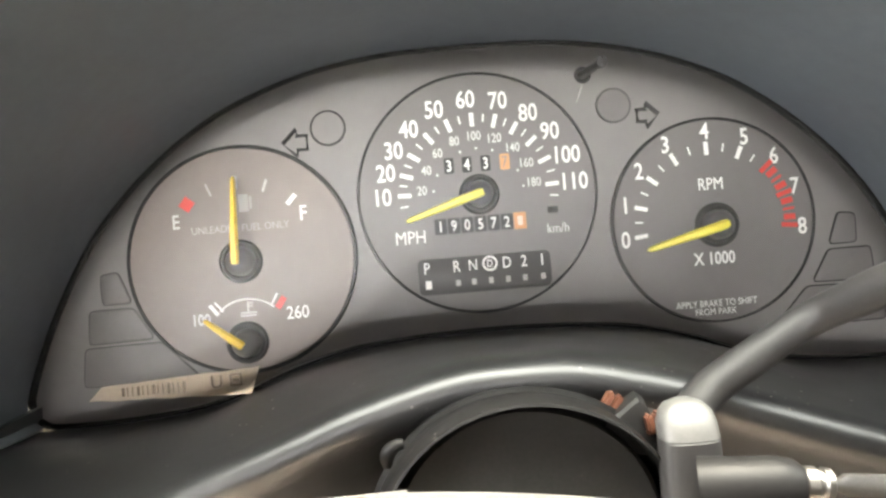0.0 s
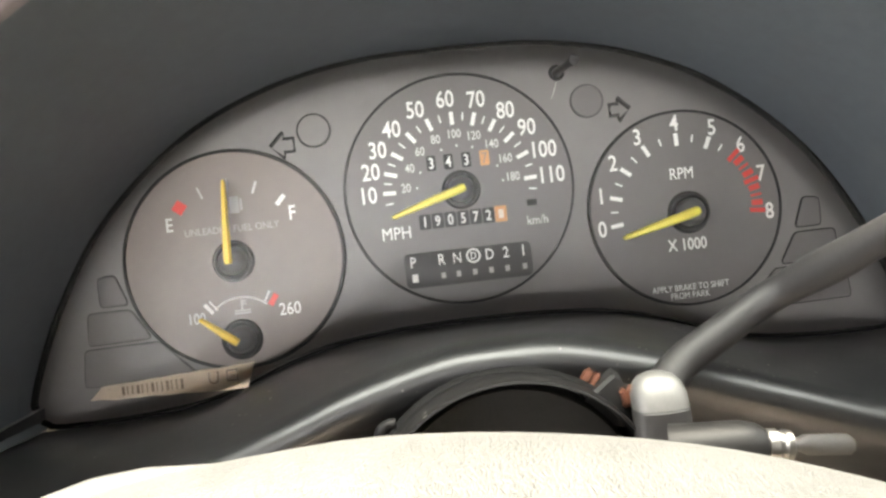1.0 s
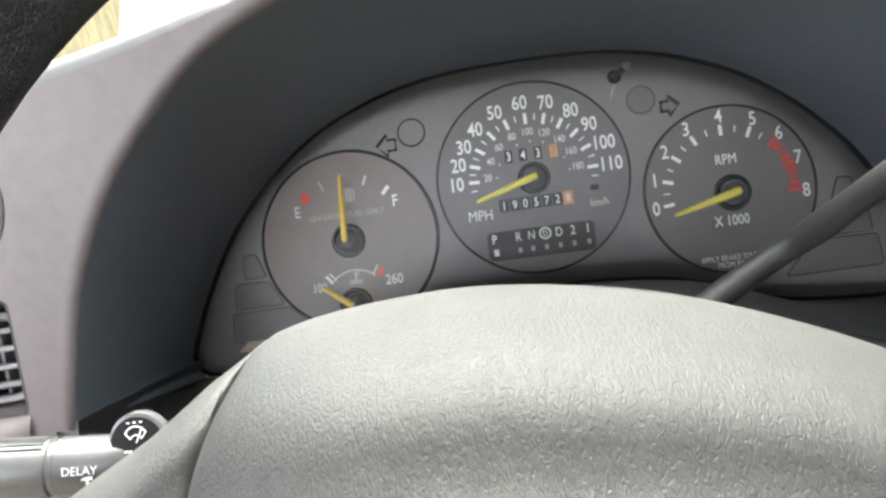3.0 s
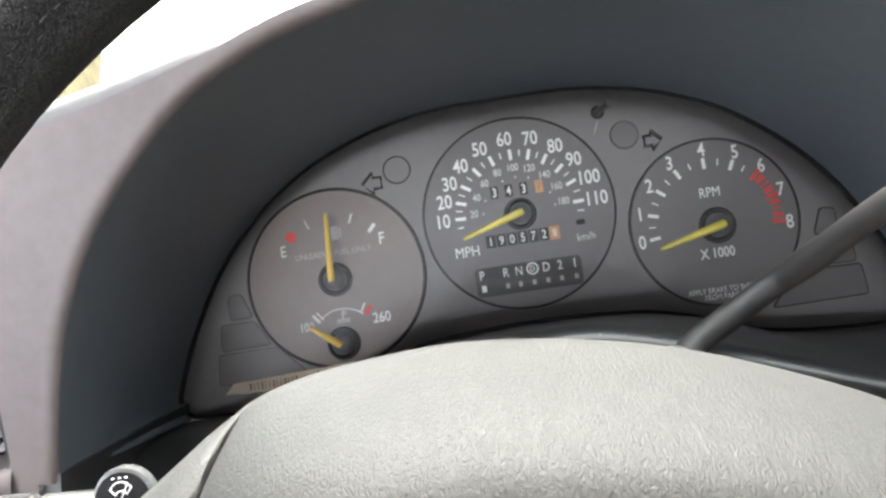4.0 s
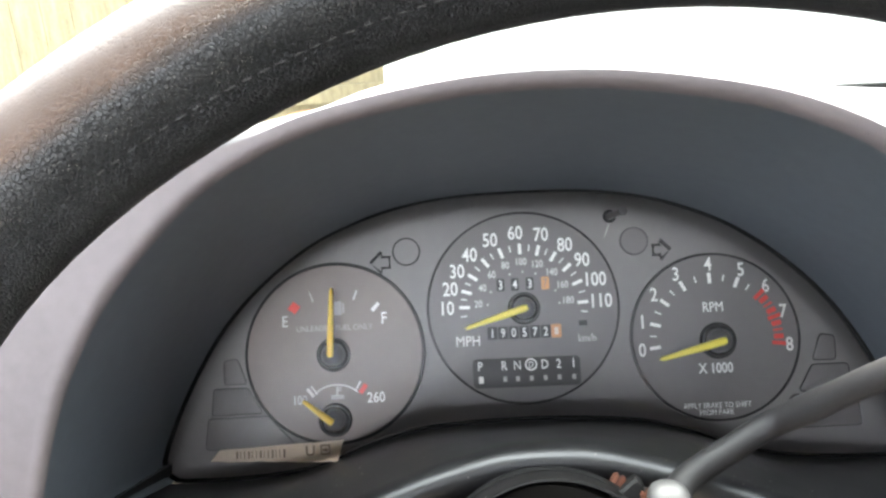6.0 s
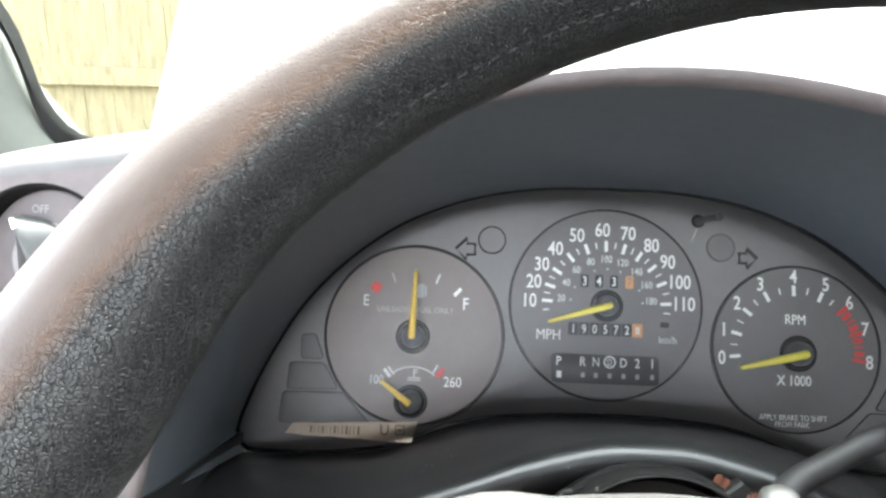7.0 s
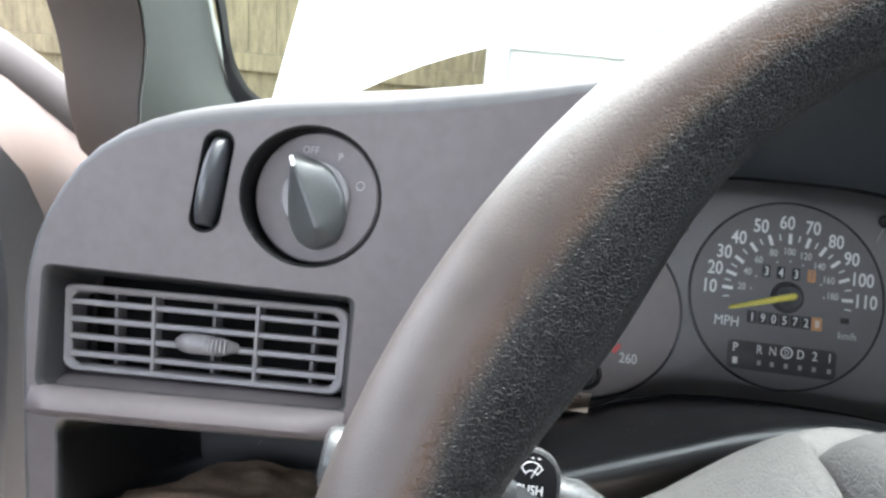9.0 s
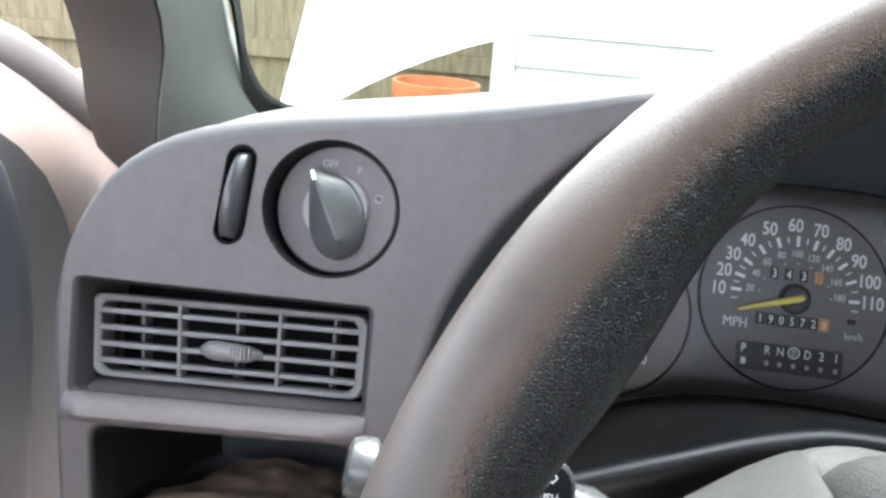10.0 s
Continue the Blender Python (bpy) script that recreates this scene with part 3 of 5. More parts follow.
for u in (0.15, 0.3, 0.45, 0.6, 0.8, 1.0):
    row = []
    for p in last:
        w = TO_WORLD @ (Vector(p) * 0.1)
        goal = Vector((w.x, screen_base(w.x) + 0.02, 0.915))
        q = w.lerp(goal, u)
        q.z = w.z + (goal.z - w.z) * (u ** 1.7)
        row.append(tuple((FROM_WORLD @ q) * 10))
    rings.append(row)
loft(bm, rings, closed=False)
part("top_pad", bm, TOP_GREY, dash, "grey top pad under the windscreen")

# trim under the instruments, arched over the column, rolled at its edge
bm = bmesh.new()
rows = []
crest = spline([(0, -0.572), (0.2, -0.583), (0.5, -0.66), (0.7, -0.732), (1.0, -0.838), (1.25, -0.925), (1.6, -1.01), (2.0, -1.07)], 40)
for x in np.linspace(-1.97, 1.97, 70):
    zb = low_z(x) - 0.012
    zr = float(np.interp(abs(x), crest[:, 0], crest[:, 1]))
    row = [(x, -0.03, zb + 0.0), (x, -0.2, zb - 0.004)]
    for u in np.linspace(0.15, 1, 7):
        row.append((x, -0.2 - 0.72 * u, zb - 0.004 + (zr - zb) * (u ** 2.2) + 0.02 * math.sin(math.pi * u)))
    row += [(x, -0.99, zr - 0.02), (x, -1.03, zr - 0.06), (x, -1.03, zr - 0.11), (x, -0.97, zr - 0.17), (x, -0.8, zr - 0.26), (x, -0.5, zr - 0.5), (x, -0.45, zr - 1.2)]
    rows.append(row)
loft(bm, rows, closed=False)
part("lower_trim", bm, TRIM_BLACK, dash, "satin black trim arched over the steering column", angle=60)

# ---------------------------------------------------------------- instrument cluster
cluster = thing("instrument_cluster", "dark grey instrument cluster with three round dials and yellow needles", "instrument cluster", (0, 0.05, -0.84))
bm = bmesh.new()
loft(bm, [[(x, y, z) for x, z in lens_loop] for y in (0.1, 0.012)], caps=(True, True))
face_plate = part("face_plate", bm, FACE, cluster)
bm = bmesh.new()
n = len(lens_loop)
rows = []
for grow, y in ((-0.006, 0.0), (-0.006, -0.03), (0.002, -0.04), (0.012, -0.035), (0.012, 0.0)):
    ringpts = []
    for i, (x, z) in enumerate(lens_loop):
        a, b = np.array(lens_loop[i - 1]), np.array(lens_loop[(i + 1) % n])
        d = (b - a) / np.linalg.norm(b - a)
        ringpts.append((x + d[1] * -grow, y, z + d[0] * grow))
    rows.append(ringpts)
loft(bm, rows, caps=(False, False))
part("gasket", bm, GROOVE, cluster, "thin black gasket round the mask")

DIALS = {"fuel_dial": (-1.035, -0.203, 0.487), "speedometer_dial": (0.0, 0.0, 0.52), "tachometer_dial": (1.018, -0.203, 0.446)}
for name, (x, z, r) in DIALS.items():
    bm = bmesh.new()
    lathe(bm, (x, 0.012, z), (0, -1, 0), [(0, r - 0.006), (0.014, r - 0.006), (0.018, r - 0.01)], sides=96)
    d = part(name, bm, DIAL_VEILED if name == "fuel_dial" else DIAL, cluster)
    bm = bmesh.new()
    ring(bm, x, z, 0.012, r - 0.003, 0.023 if name == "fuel_dial" else 0.017, 96, high=0.026)
    part("dial_ring", bm, GROOVE, d, "black ring round the dial")
Y = -0.008      # depth of print on the dials


def ticks(owner, centre, r0, r1, angles, wide, mat):
    for a in angles:
        b = bmesh.new()
        r = (r0 + r1) / 2
        quad_bar(b, centre[0] + r * math.cos(radians(a)), centre[1] + r * math.sin(radians(a)), Y, abs(r1 - r0), wide, a)
        part("tick_mark", b, mat, owner)


def needle(owner, base, tip, wide, hub_r, paint):
    hub = bmesh.new()
    lathe(hub, (base[0], Y + 0.002, base[1]), (0, -1, 0), [(0, hub_r * 1.3), (0.012, hub_r * 1.28), (0.022, hub_r * 1.15), (0.02, hub_r * 0.98), (0.008, hub_r * 0.9)], sides=36)
    h = part("needle_hub", hub, GROOVE, owner, "black ring round the needle's hub")
    cap = bmesh.new()
    lathe(cap, (base[0], Y + 0.002, base[1]), (0, -1, 0), [(0, hub_r * 0.88), (0.045, hub_r * 0.84), (0.075, hub_r * 0.68), (0.092, hub_r * 0.42), (0.098, hub_r * 0.14)], sides=32)
    part("hub_cap", cap, HUB_GREY, h, "domed dark grey hub cap")
    d = Vector((tip[0] - base[0], 0, tip[1] - base[1]))
    side = Vector((d.z, 0, -d.x)).normalized()
    start, end = Vector((base[0], 0, base[1])) + d * 0.02, Vector((tip[0], 0, tip[1]))
    b = bmesh.new()
    rings = []
    for p, w, y in ((start - d * 0.05, wide * 0.5, -0.115), (start, wide * 0.62, -0.12), (start + d * 0.3, wide * 0.6, -0.11), (end - d * 0.05, wide * 0.36, -0.075), (end, wide * 0.2, -0.07)):
        rings.append([(p.x + side.x * k * w, y + dy, p.z + side.z * k * w) for k, dy in ((-1, 0), (-0.5, -0.016), (0.5, -0.016), (1, 0), (0.4, 0.012), (-0.4, 0.012))])
    loft(b, rings)
    part("needle", b, paint, owner)


# speedometer
spd = bpy.data.objects["speedometer_dial"]
SC = (0.004, -0.004)
NUMERAL_ANGLES = (178, 163.3, 148.8, 133.1, 113.6, 93.6, 73.9, 54.2, 36.9, 19.7, 2.9)
TICK_ANGLES = (177.5, 162.6, 146.8, 128, 110, 91, 73.4, 57.3, 40.4, 22.6, 2.9)
for i, v in enumerate(range(10, 111, 10)):
    a = NUMERAL_ANGLES[i]
    r = 0.412
    written("numeral", str(v), SC[0] + (r + (0.012 if v > 90 else 0)) * math.cos(radians(a)), SC[1] + r * math.sin(radians(a)), Y, 0.076, PRINT, spd, 0.8)
for i, v in enumerate(range(20, 181, 20)):
    a = 174 - 21.0 * i
    written("numeral", str(v), SC[0] + 0.246 * math.cos(radians(a)), SC[1] + 0.246 * math.sin(radians(a)) + 0.005, Y, 0.04, PRINT_DIM, spd, 0.8)
    b = bmesh.new()
    disc(b, SC[0] + 0.196 * math.cos(radians(a - 1)), SC[1] + 0.196 * math.sin(radians(a - 1)), Y - 0.003, 0.0055, 8)
    part("dot", b, PRINT_DIM, spd)
ticks(spd, SC, 0.292, 0.35, TICK_ANGLES, 0.018, PRINT)
ticks(spd, SC, 0.31, 0.345, [186, *((p + q) / 2 for p, q in zip(TICK_ANGLES, TICK_ANGLES[1:])), -6], 0.006, PRINT)
written("lettering", "MPH", -0.306, -0.172, Y, 0.058, PRINT, spd, 0.85)
written("lettering", "km/h", 0.336, -0.18, Y, 0.042, PRINT_DIM, spd, 0.85)
for start, end in (((0.497, 0.435), (0.465, 0.358)), ((-0.677, -0.192), (-0.64, -0.226))):
    b = bmesh.new()
    sweep(b, [(start[0], 0.011, start[1]), ((start[0] + end[0]) / 2, 0.009, (start[1] + end[1]) / 2), (end[0], 0.011, end[1])], [0.002, 0.004, 0.001], 6)
    part("scratch", b, PRINT_FAINT, face_plate, "pale scratch in the mask")
needle(spd, (0.006, -0.008), (-0.316, -0.104), 0.03, 0.068, NEEDLE_LEMON)
for i, ch in enumerate("3437"):
    b = bmesh.new()
    x = (-0.116, -0.038, 0.043, 0.127)[i]
    prism(b, rounded(x - 0.021, 0.09, x + 0.021, 0.158, 0.006, 2), 0.0, Y - 0.004)
    drum = part("trip_drum", b, ORANGE if i == 3 else BLACK_GLOSS, spd)
    written("numeral", ch, x, 0.124, Y - 0.006, 0.05, INK if i == 3 else PRINT, drum, 0.75)
for i, ch in enumerate("190572"):
    b = bmesh.new()
    x = -0.173 + 0.0577 * i
    prism(b, rounded(x - 0.026, -0.17, x + 0.026, -0.102, 0.004, 2), 0.0, Y - 0.004)
    drum = part("odometer_drum", b, BLACK_GLOSS, spd)
    written("numeral", ch, x, -0.136, Y - 0.006, 0.048, PRINT, drum, 0.8)
b = bmesh.new()
prism(b, rounded(0.145, -0.172, 0.199, -0.1, 0.004, 2), 0.0, Y - 0.005)
drum = part("odometer_drum", b, ORANGE, spd, "orange tenths drum")
b = bmesh.new()
quad_bar(b, 0.172, -0.136, Y - 0.006, 0.022, 0.04, 0)
part("faded_digit", b, PAPER, drum)
b = bmesh.new()
prism(b, rounded(-0.287, -0.428, 0.29, -0.272, 0.025), 0.0, Y - 0.003, 0.003)
gate = part("shift_window", b, WINDOW, spd, "dark shift position window")
for ch, x in zip("PRN", (-0.247, -0.117, -0.048)):
    written("lettering", ch, x, -0.311, Y - 0.005, 0.05, PRINT, gate, 0.8)
written("lettering", "D", 0.026, -0.31, Y - 0.005, 0.034, PRINT, gate, 0.8)
b = bmesh.new()
ring(b, 0.026, -0.31, Y - 0.003, 0.029, 0.009, 24, 0.003)
part("drive_ring", b, PRINT, gate)
for ch, x in zip("D21", (0.1, 0.174, 0.253)):
    written("lettering", ch, x, -0.311, Y - 0.005, 0.05, PRINT, gate, 0.8)
for i, x in enumerate((-0.245, -0.117, -0.048, 0.026, 0.1, 0.174, 0.253)):
    b = bmesh.new()
    quad_bar(b, x, -0.383, Y - 0.004, 0.026 if i == 0 else 0.02, 0.036 if i == 0 else 0.026, 0, 0.003)
    part("position_marker", b, PRINT if i == 0 else PRINT_FAINT, gate)
b = bmesh.new()
quad_bar(b, 0.318, -0.1, Y, 0.045, 0.028, 0, 0.002)
part("warning_symbol", b, GROOVE, spd)

# tachometer
tach = bpy.data.objects["tachometer_dial"]
TC = (1.016, -0.213)
RPM_ANGLES = (186.8, 165, 141.8, 118.0, 91.2, 65.2, 42.5, 19.0, -6.7)
for i in range(9):
    a = RPM_ANGLES[i]
    written("numeral", str(i), TC[0] + 0.393 * math.cos(radians(a)), TC[1] + 0.4 * math.sin(radians(a)), Y, 0.074, PRINT, tach, 0.8)
ticks(tach, TC, 0.295, 0.352, RPM_ANGLES[:6], 0.018, PRINT)
ticks(tach, TC, 0.31, 0.345, [(p + q) / 2 for p, q in zip(RPM_ANGLES[:6], RPM_ANGLES[1:7])], 0.006, PRINT)
for k in range(9):
    a = 187 - 24.2 * (6 + k * 0.25)
    long = k % 4 == 0
    b = bmesh.new()
    quad_bar(b, TC[0] + 0.336 * math.cos(radians(a)), TC[1] + 0.336 * math.sin(radians(a)), Y, 0.07 if long else 0.05, 0.02 if long else (0.026 if k % 2 else 0.01), a)
    part("redline_mark", b, RED, tach)
written("lettering", "RPM", 1.017, -0.045, Y, 0.055, PRINT, tach, 0.8)
written("lettering", "X 1000", 1.007, -0.37, Y, 0.055, PRINT, tach, 0.8)
written("lettering", "APPLY BRAKE TO SHIFT", 1.0, -0.566, Y, 0.03, PRINT, tach, 0.82)
written("lettering", "FROM PARK", 0.996, -0.602, Y, 0.03, PRINT, tach, 0.82)
needle(tach, (1.03, -0.226), (0.702, -0.311), 0.034, 0.075, NEEDLE_LEMON)

# fuel and temperature
fuel = bpy.data.objects["fuel_dial"]
written("lettering", "E", -1.303, -0.022, Y, 0.062, PRINT_DIM, fuel, 0.8)
written("lettering", "F", -0.758, -0.025, Y, 0.066, PRINT, fuel, 0.8)
written("lettering", "UNLEADED FUEL ONLY", -1.031, -0.067, Y, 0.032, PRINT_FAINT, fuel, 0.9)
b = bmesh.new()
quad_bar(b, -1.251, 0.05, Y, 0.05, 0.05, 52)
part("empty_mark", b, RED, fuel)
FC = (-1.035, -0.21)
for a, wide, mat in ((111, 0.008, PRINT_FAINT), (90, 0.008, PRINT_FAINT), (69, 0.01, PRINT_DIM), (47, 0.02, PRINT)):
    ticks(fuel, FC, 0.31, 0.365, [a], wide, mat)
b = bmesh.new()
box(b, (-1.03, Y - 0.003, 0.0), (-0.99, Y, 0.075))
box(b, (-0.985, Y - 0.003, 0.01), (-0.975, Y, 0.065))
part("pump_symbol", b, PRINT_FAINT, fuel)
needle(fuel, (-1.04, -0.212), (-1.032, 0.144), 0.029, 0.072, NEEDLE)
needle(fuel, (-1.04, -0.562), (-1.2, -0.45), 0.03, 0.07, NEEDLE)
written("numeral", "100", -1.226, -0.449, Y, 0.05, PRINT_DIM, fuel, 0.8)
written("numeral", "260", -0.816, -0.449, Y, 0.056, PRINT, fuel, 0.85)
b = bmesh.new()
arc = [(-1.03 + 0.155 * math.cos(radians(a)), Y - 0.002, -0.505 + 0.13 * math.sin(radians(a))) for a in np.linspace(138, 42, 20)]
sweep(b, arc, 0.0045, 6)
part("temperature_arc", b, PRINT, fuel)
for x, z, a, w, mat in ((-1.15, -0.4, 128, 0.008, PRINT), (-1.172, -0.412, 128, 0.016, PRINT), (-0.912, -0.385, 60, 0.008, PRINT), (-0.885, -0.402, 55, 0.026, RED)):
    b = bmesh.new()
    quad_bar(b, x, z, Y, 0.055, w, a)
    part("tick_mark", b, mat, fuel)
b = bmesh.new()
box(b, (-1.03, Y - 0.003, -0.43), (-1.022, Y, -0.385))
for z in (-0.395, -0.408):
    box(b, (-1.022, Y - 0.003, z), (-1.005, Y, z + 0.006))
for z in (-0.437, -0.449):
    box(b, (-1.06, Y - 0.003, z), (-0.99, Y, z + 0.006))
part("coolant_symbol", b, PRINT_DIM, fuel)

# turn signal lamps and arrows, warning windows
for s in (-1, 1):
    b = bmesh.new()
    disc(b, s * 0.625, 0.333, 0.006, 0.07, 36)
    lamp = part("signal_window", b, FACE if s < 0 else DIAL, cluster)
    b = bmesh.new()
    ring(b, s * 0.625, 0.333, 0.012, 0.073, 0.011, 48, 0.01)
    part("window_ring", b, GROOVE if s < 0 else EDGE_FAINT, lamp)
    b = bmesh.new()
    pts = [(-0.062, 0), (0.0, 0.06), (0.0, 0.03), (0.045, 0.03), (0.045, -0.03), (0.0, -0.03), (0.0, -0.06)]
    k = 1.0 if s < 0 else 0.88
    pts = [(s * (0.763 - px * k), 0.278 + pz * k) for px, pz in pts]
    loop = [(x, 0.004, z) for x, z in pts]
    sweep(b, loop + loop[:2], 0.009 if s < 0 else 0.011, 6)
    part("turn_arrow", b, GROOVE if s < 0 else GROOVE_GREY, cluster, "black outlined turn arrow")
    for q in ([(-1.645, -0.35), (-1.648, -0.225), (-1.575, -0.215), (-1.525, -0.35)], [(-1.715, -0.515), (-1.705, -0.375), (-1.52, -0.375), (-1.44, -0.51)],
              [(-1.75, -0.695), (-1.735, -0.535), (-1.41, -0.53), (-1.25, -0.7)]):
        b = bmesh.new()
        q = [(-s * x, z) for x, z in q]
        prism(b, soft_quad(q, 0.02), 0.012, 0.0, 0.006)
        window = part("warning_window", b, DIAL, cluster)
        b = bmesh.new()
        edge_line = [(x, 0.008, z) for x, z in soft_quad(q, 0.02)]
        sweep(b, edge_line + edge_line[:1], 0.0055, 6)
        part("window_edge", b, GROOVE if s > 0 else EDGE_FAINT, window)

b = bmesh.new()
sweep(b, [(0.5, 0.01, 0.475), (0.505, -0.1, 0.47), (0.51, -0.3, 0.455)], [0.02, 0.017, 0.016], 18)
sweep(b, [(0.51, -0.285, 0.456), (0.511, -0.31, 0.454), (0.511, -0.312, 0.454), (0.5105, -0.3, 0.4545)], [0.022, 0.022, 0.013, 0.012], 18)
peg = part("reset_peg", b, LEVER, cluster, "black trip reset peg")
b = bmesh.new()
disc(b, 0.5, 0.475, 0.006, 0.037, 32)
part("peg_hole", b, GROOVE, peg, "black hole round the peg")

# clear lens over the dials, bowed towards the driver
bm = bmesh.new()
mid = np.array((0.0, -0.1))
rows = []
for k, out in ((1.0, 0.0), (0.96, 0.05), (0.88, 0.1), (0.75, 0.15), (0.55, 0.19), (0.3, 0.21), (0.05, 0.215)):
    rows.append([tuple((mid[0] + (x - mid[0]) * k, -0.03 - out, mid[1] + (z - mid[1]) * k)) for x, z in lens_loop])
loft(bm, rows, caps=(False, True))
pane = facing(part("lens", bm, LENS, cluster, "clear plastic lens over the dials"), (0, -1, 0.4))
pane.visible_shadow = False

# tan paper label along the lower edge of the mask
label = thing("paper_label", "torn tan paper label with a faded bar code on the cluster", "label", (-1.4, -0.05, -0.8))
b = bmesh.new()
rows = []
for u in np.linspace(0, 1, 26):
    x = -1.69 + 0.67 * u
    lowz, topz = -0.742 - 0.025 * u + 0.006 * noise.noise((u * 9, 0, 0)), -0.695 + 0.03 * u + 0.004 * noise.noise((u * 7, 3, 0))
    rows.append([(x + 0.025 * k, -0.03 - 0.07 * (1 - k), lowz + (topz - lowz) * k) for k in (0, 0.33, 0.66, 1)])
loft(b, rows, closed=False)
part("sheet", b, PAPER, label)
b = bmesh.new()
for i in range(13):
    x = -1.56 + 0.021 * i
    box(b, (x, -0.085, -0.735 - 0.0003 * i), (x + 0.004 + 0.006 * (i % 3 == 0), -0.081, -0.7 + 0.0006 * i), 0, None)
part("bar_code", b, INK, label)
written("lettering", "U", -1.165, -0.707, -0.085, 0.055, INK, label, 1.0)
b = bmesh.new()
for x, w, z, h in ((-1.11, 0.05, -0.685, 0.006), (-1.11, 0.006, -0.73, 0.05), (-1.066, 0.006, -0.73, 0.05), (-1.11, 0.05, -0.73, 0.006), (-1.098, 0.026, -0.712, 0.012)):
    box(b, (x, -0.085, z), (x + w, -0.081, z + h))
part("printed_bars", b, INK, label)

# ---------------------------------------------------------------- headlight switch, dimmer, vent
SX, SZ, SR = SWITCH
SY = face_depth(SX, SZ)
TILT_FACE = Matrix.Translation((SX, SY, SZ)) @ Matrix.Rotation(math.atan(-0.105), 4, "Z") @ Matrix.Rotation(math.atan(-0.11) * -1, 4, "X")
switch = thing("headlight_switch", "dark grey rotary headlight switch set to off in a round recess", "switch", (SX, SY, SZ))


def on_face(bm):
    """From a flat frame (x right, z up, -y out) to the dash face at the switch."""
    bmesh.ops.transform(bm, matrix=TILT_FACE, verts=bm.verts[:])
    return bm


bm = bmesh.new()
lathe(bm, (0, 0.0, 0), (0, -1, 0), [(-0.13, SR + 0.012), (-0.062, SR + 0.01), (-0.055, SR + 0.002), (-0.057, SR - 0.015), (-0.058, 0.1)], sides=64)
part("bezel", on_face(bm), DASH_GREY, switch, "grey disc with faint printing")
OUTLINE = [(-0.098, 0.165), (-0.01, 0.15), (0.07, 0.115), (0.132, 0.03), (0.14, -0.07), (0.115, -0.165), (0.03, -0.213), (-0.05, -0.19), (-0.1, -0.12), (-0.115, -0.02), (-0.115, 0.09)]
CREST = [np.array(p) for p in ((-0.08, 0.15), (-0.03, 0.05), (0.055, -0.12))]
loop = spline(OUTLINE + OUTLINE[:1], 41)[:-1]


def to_crest(p, k):
    """A place on the knob's outline, drawn towards its crest by k."""
    best = None
    for a, c in zip(CREST, CREST[1:]):
        u = min(1.0, max(0.0, float(np.dot(p - a, c - a) / np.dot(c - a, c - a))))
        q = a + (c - a) * u
        if best is None or np.linalg.norm(p - q) < np.linalg.norm(p - best):
            best = q
    return p + (best - p) * k


bm = bmesh.new()
loft(bm, [[(to_crest(p, k)[0], y, to_crest(p, k)[1]) for p in loop] for y, k in ((0.1, 0.02), (0.04, 0.06), (0.022, 0.12), (0.012, 0.2), (-0.02, 0.52), (-0.048, 0.84), (-0.056, 0.92), (-0.06, 0.98))])
knob = part("knob", on_face(bm), KNOB, switch, "charcoal grip turned towards off")
bm = bmesh.new()
lathe(bm, (0, 0.062, 0), (0, -1, 0), [(0, 0.145), (0.02, 0.142), (0.026, 0.135), (0.026, 0.05)], sides=48)
part("knob_base", on_face(bm), VENT, switch)
bm = bmesh.new()
sweep(bm, [(-0.077, -0.052, 0.146), (-0.062, -0.056, 0.11)], 0.008, 8)
part("pointer", on_face(bm), PRINT, knob, "white pointer line")
for text, a, h in (("OFF", 102, 0.032), ("P", 62, 0.032)):
    bm = lettering(text, h, 0.9)
    bmesh.ops.translate(bm, vec=(0.19 * math.cos(radians(a)), 0.055, 0.192 * math.sin(radians(a))), verts=bm.verts[:])
    part("lettering", on_face(bm), PRINT_GHOST, switch)
bm = bmesh.new()
ring(bm, 0.192 * math.cos(radians(18)), 0.192 * math.sin(radians(18)), 0.055, 0.016, 0.008, 20, 0.004)
part("lamp_symbol", on_face(bm), PRINT_GHOST, switch)

bm = bmesh.new()
DX, DZ = DIMMER
DY = face_depth(DX, DZ)
rings = []
for u in np.linspace(-1, 1, 33):
    z = DZ + 0.175 * u
    out = 0.1 * math.sqrt(max(0.0, 1 - (u * 0.97) ** 2)) - 0.02
    w = 0.036 * (1 - 0.25 * abs(u) ** 4) + (0.0015 if int((u + 1) * 16.5) % 2 else 0.0)
    x = DX + 0.08 * (z - DZ)
    rings.append([(x - w, DY + 0.12, z)] + [(x - w * math.cos(a), DY + 0.01 - (out + 0.01) * math.sin(a) ** 0.7, z) for a in np.linspace(0.02, math.pi - 0.02, 11)] + [(x + w, DY + 0.12, z)])
loft(bm, rings)
single("dimmer_wheel", bm, STALK_DARK, "black ribbed dimmer thumbwheel in an upright slot", "dimmer", (DX, DY, DZ), angle=50)

vent = thing("air_vent", "grey plastic air vent with five bars and a centre tab", "air vent", (-2.74, -1.3, -0.6))
CORN = [np.array(c) for c in ((-3.33, -1.345, -0.416), (-2.15, -1.225, -0.374), (-2.145, -1.185, -0.735), (-3.3, -1.285, -0.768))]


def vent_at(u, v, deep=0.0):
    """A place in the vent: u from left to right, v from the top down, deep into the dash."""
    p = (CORN[0] * (1 - u) + CORN[1] * u) * (1 - v) + (CORN[3] * (1 - u) + CORN[2] * u) * v
    return p + np.array((0, 1, 0)) * deep


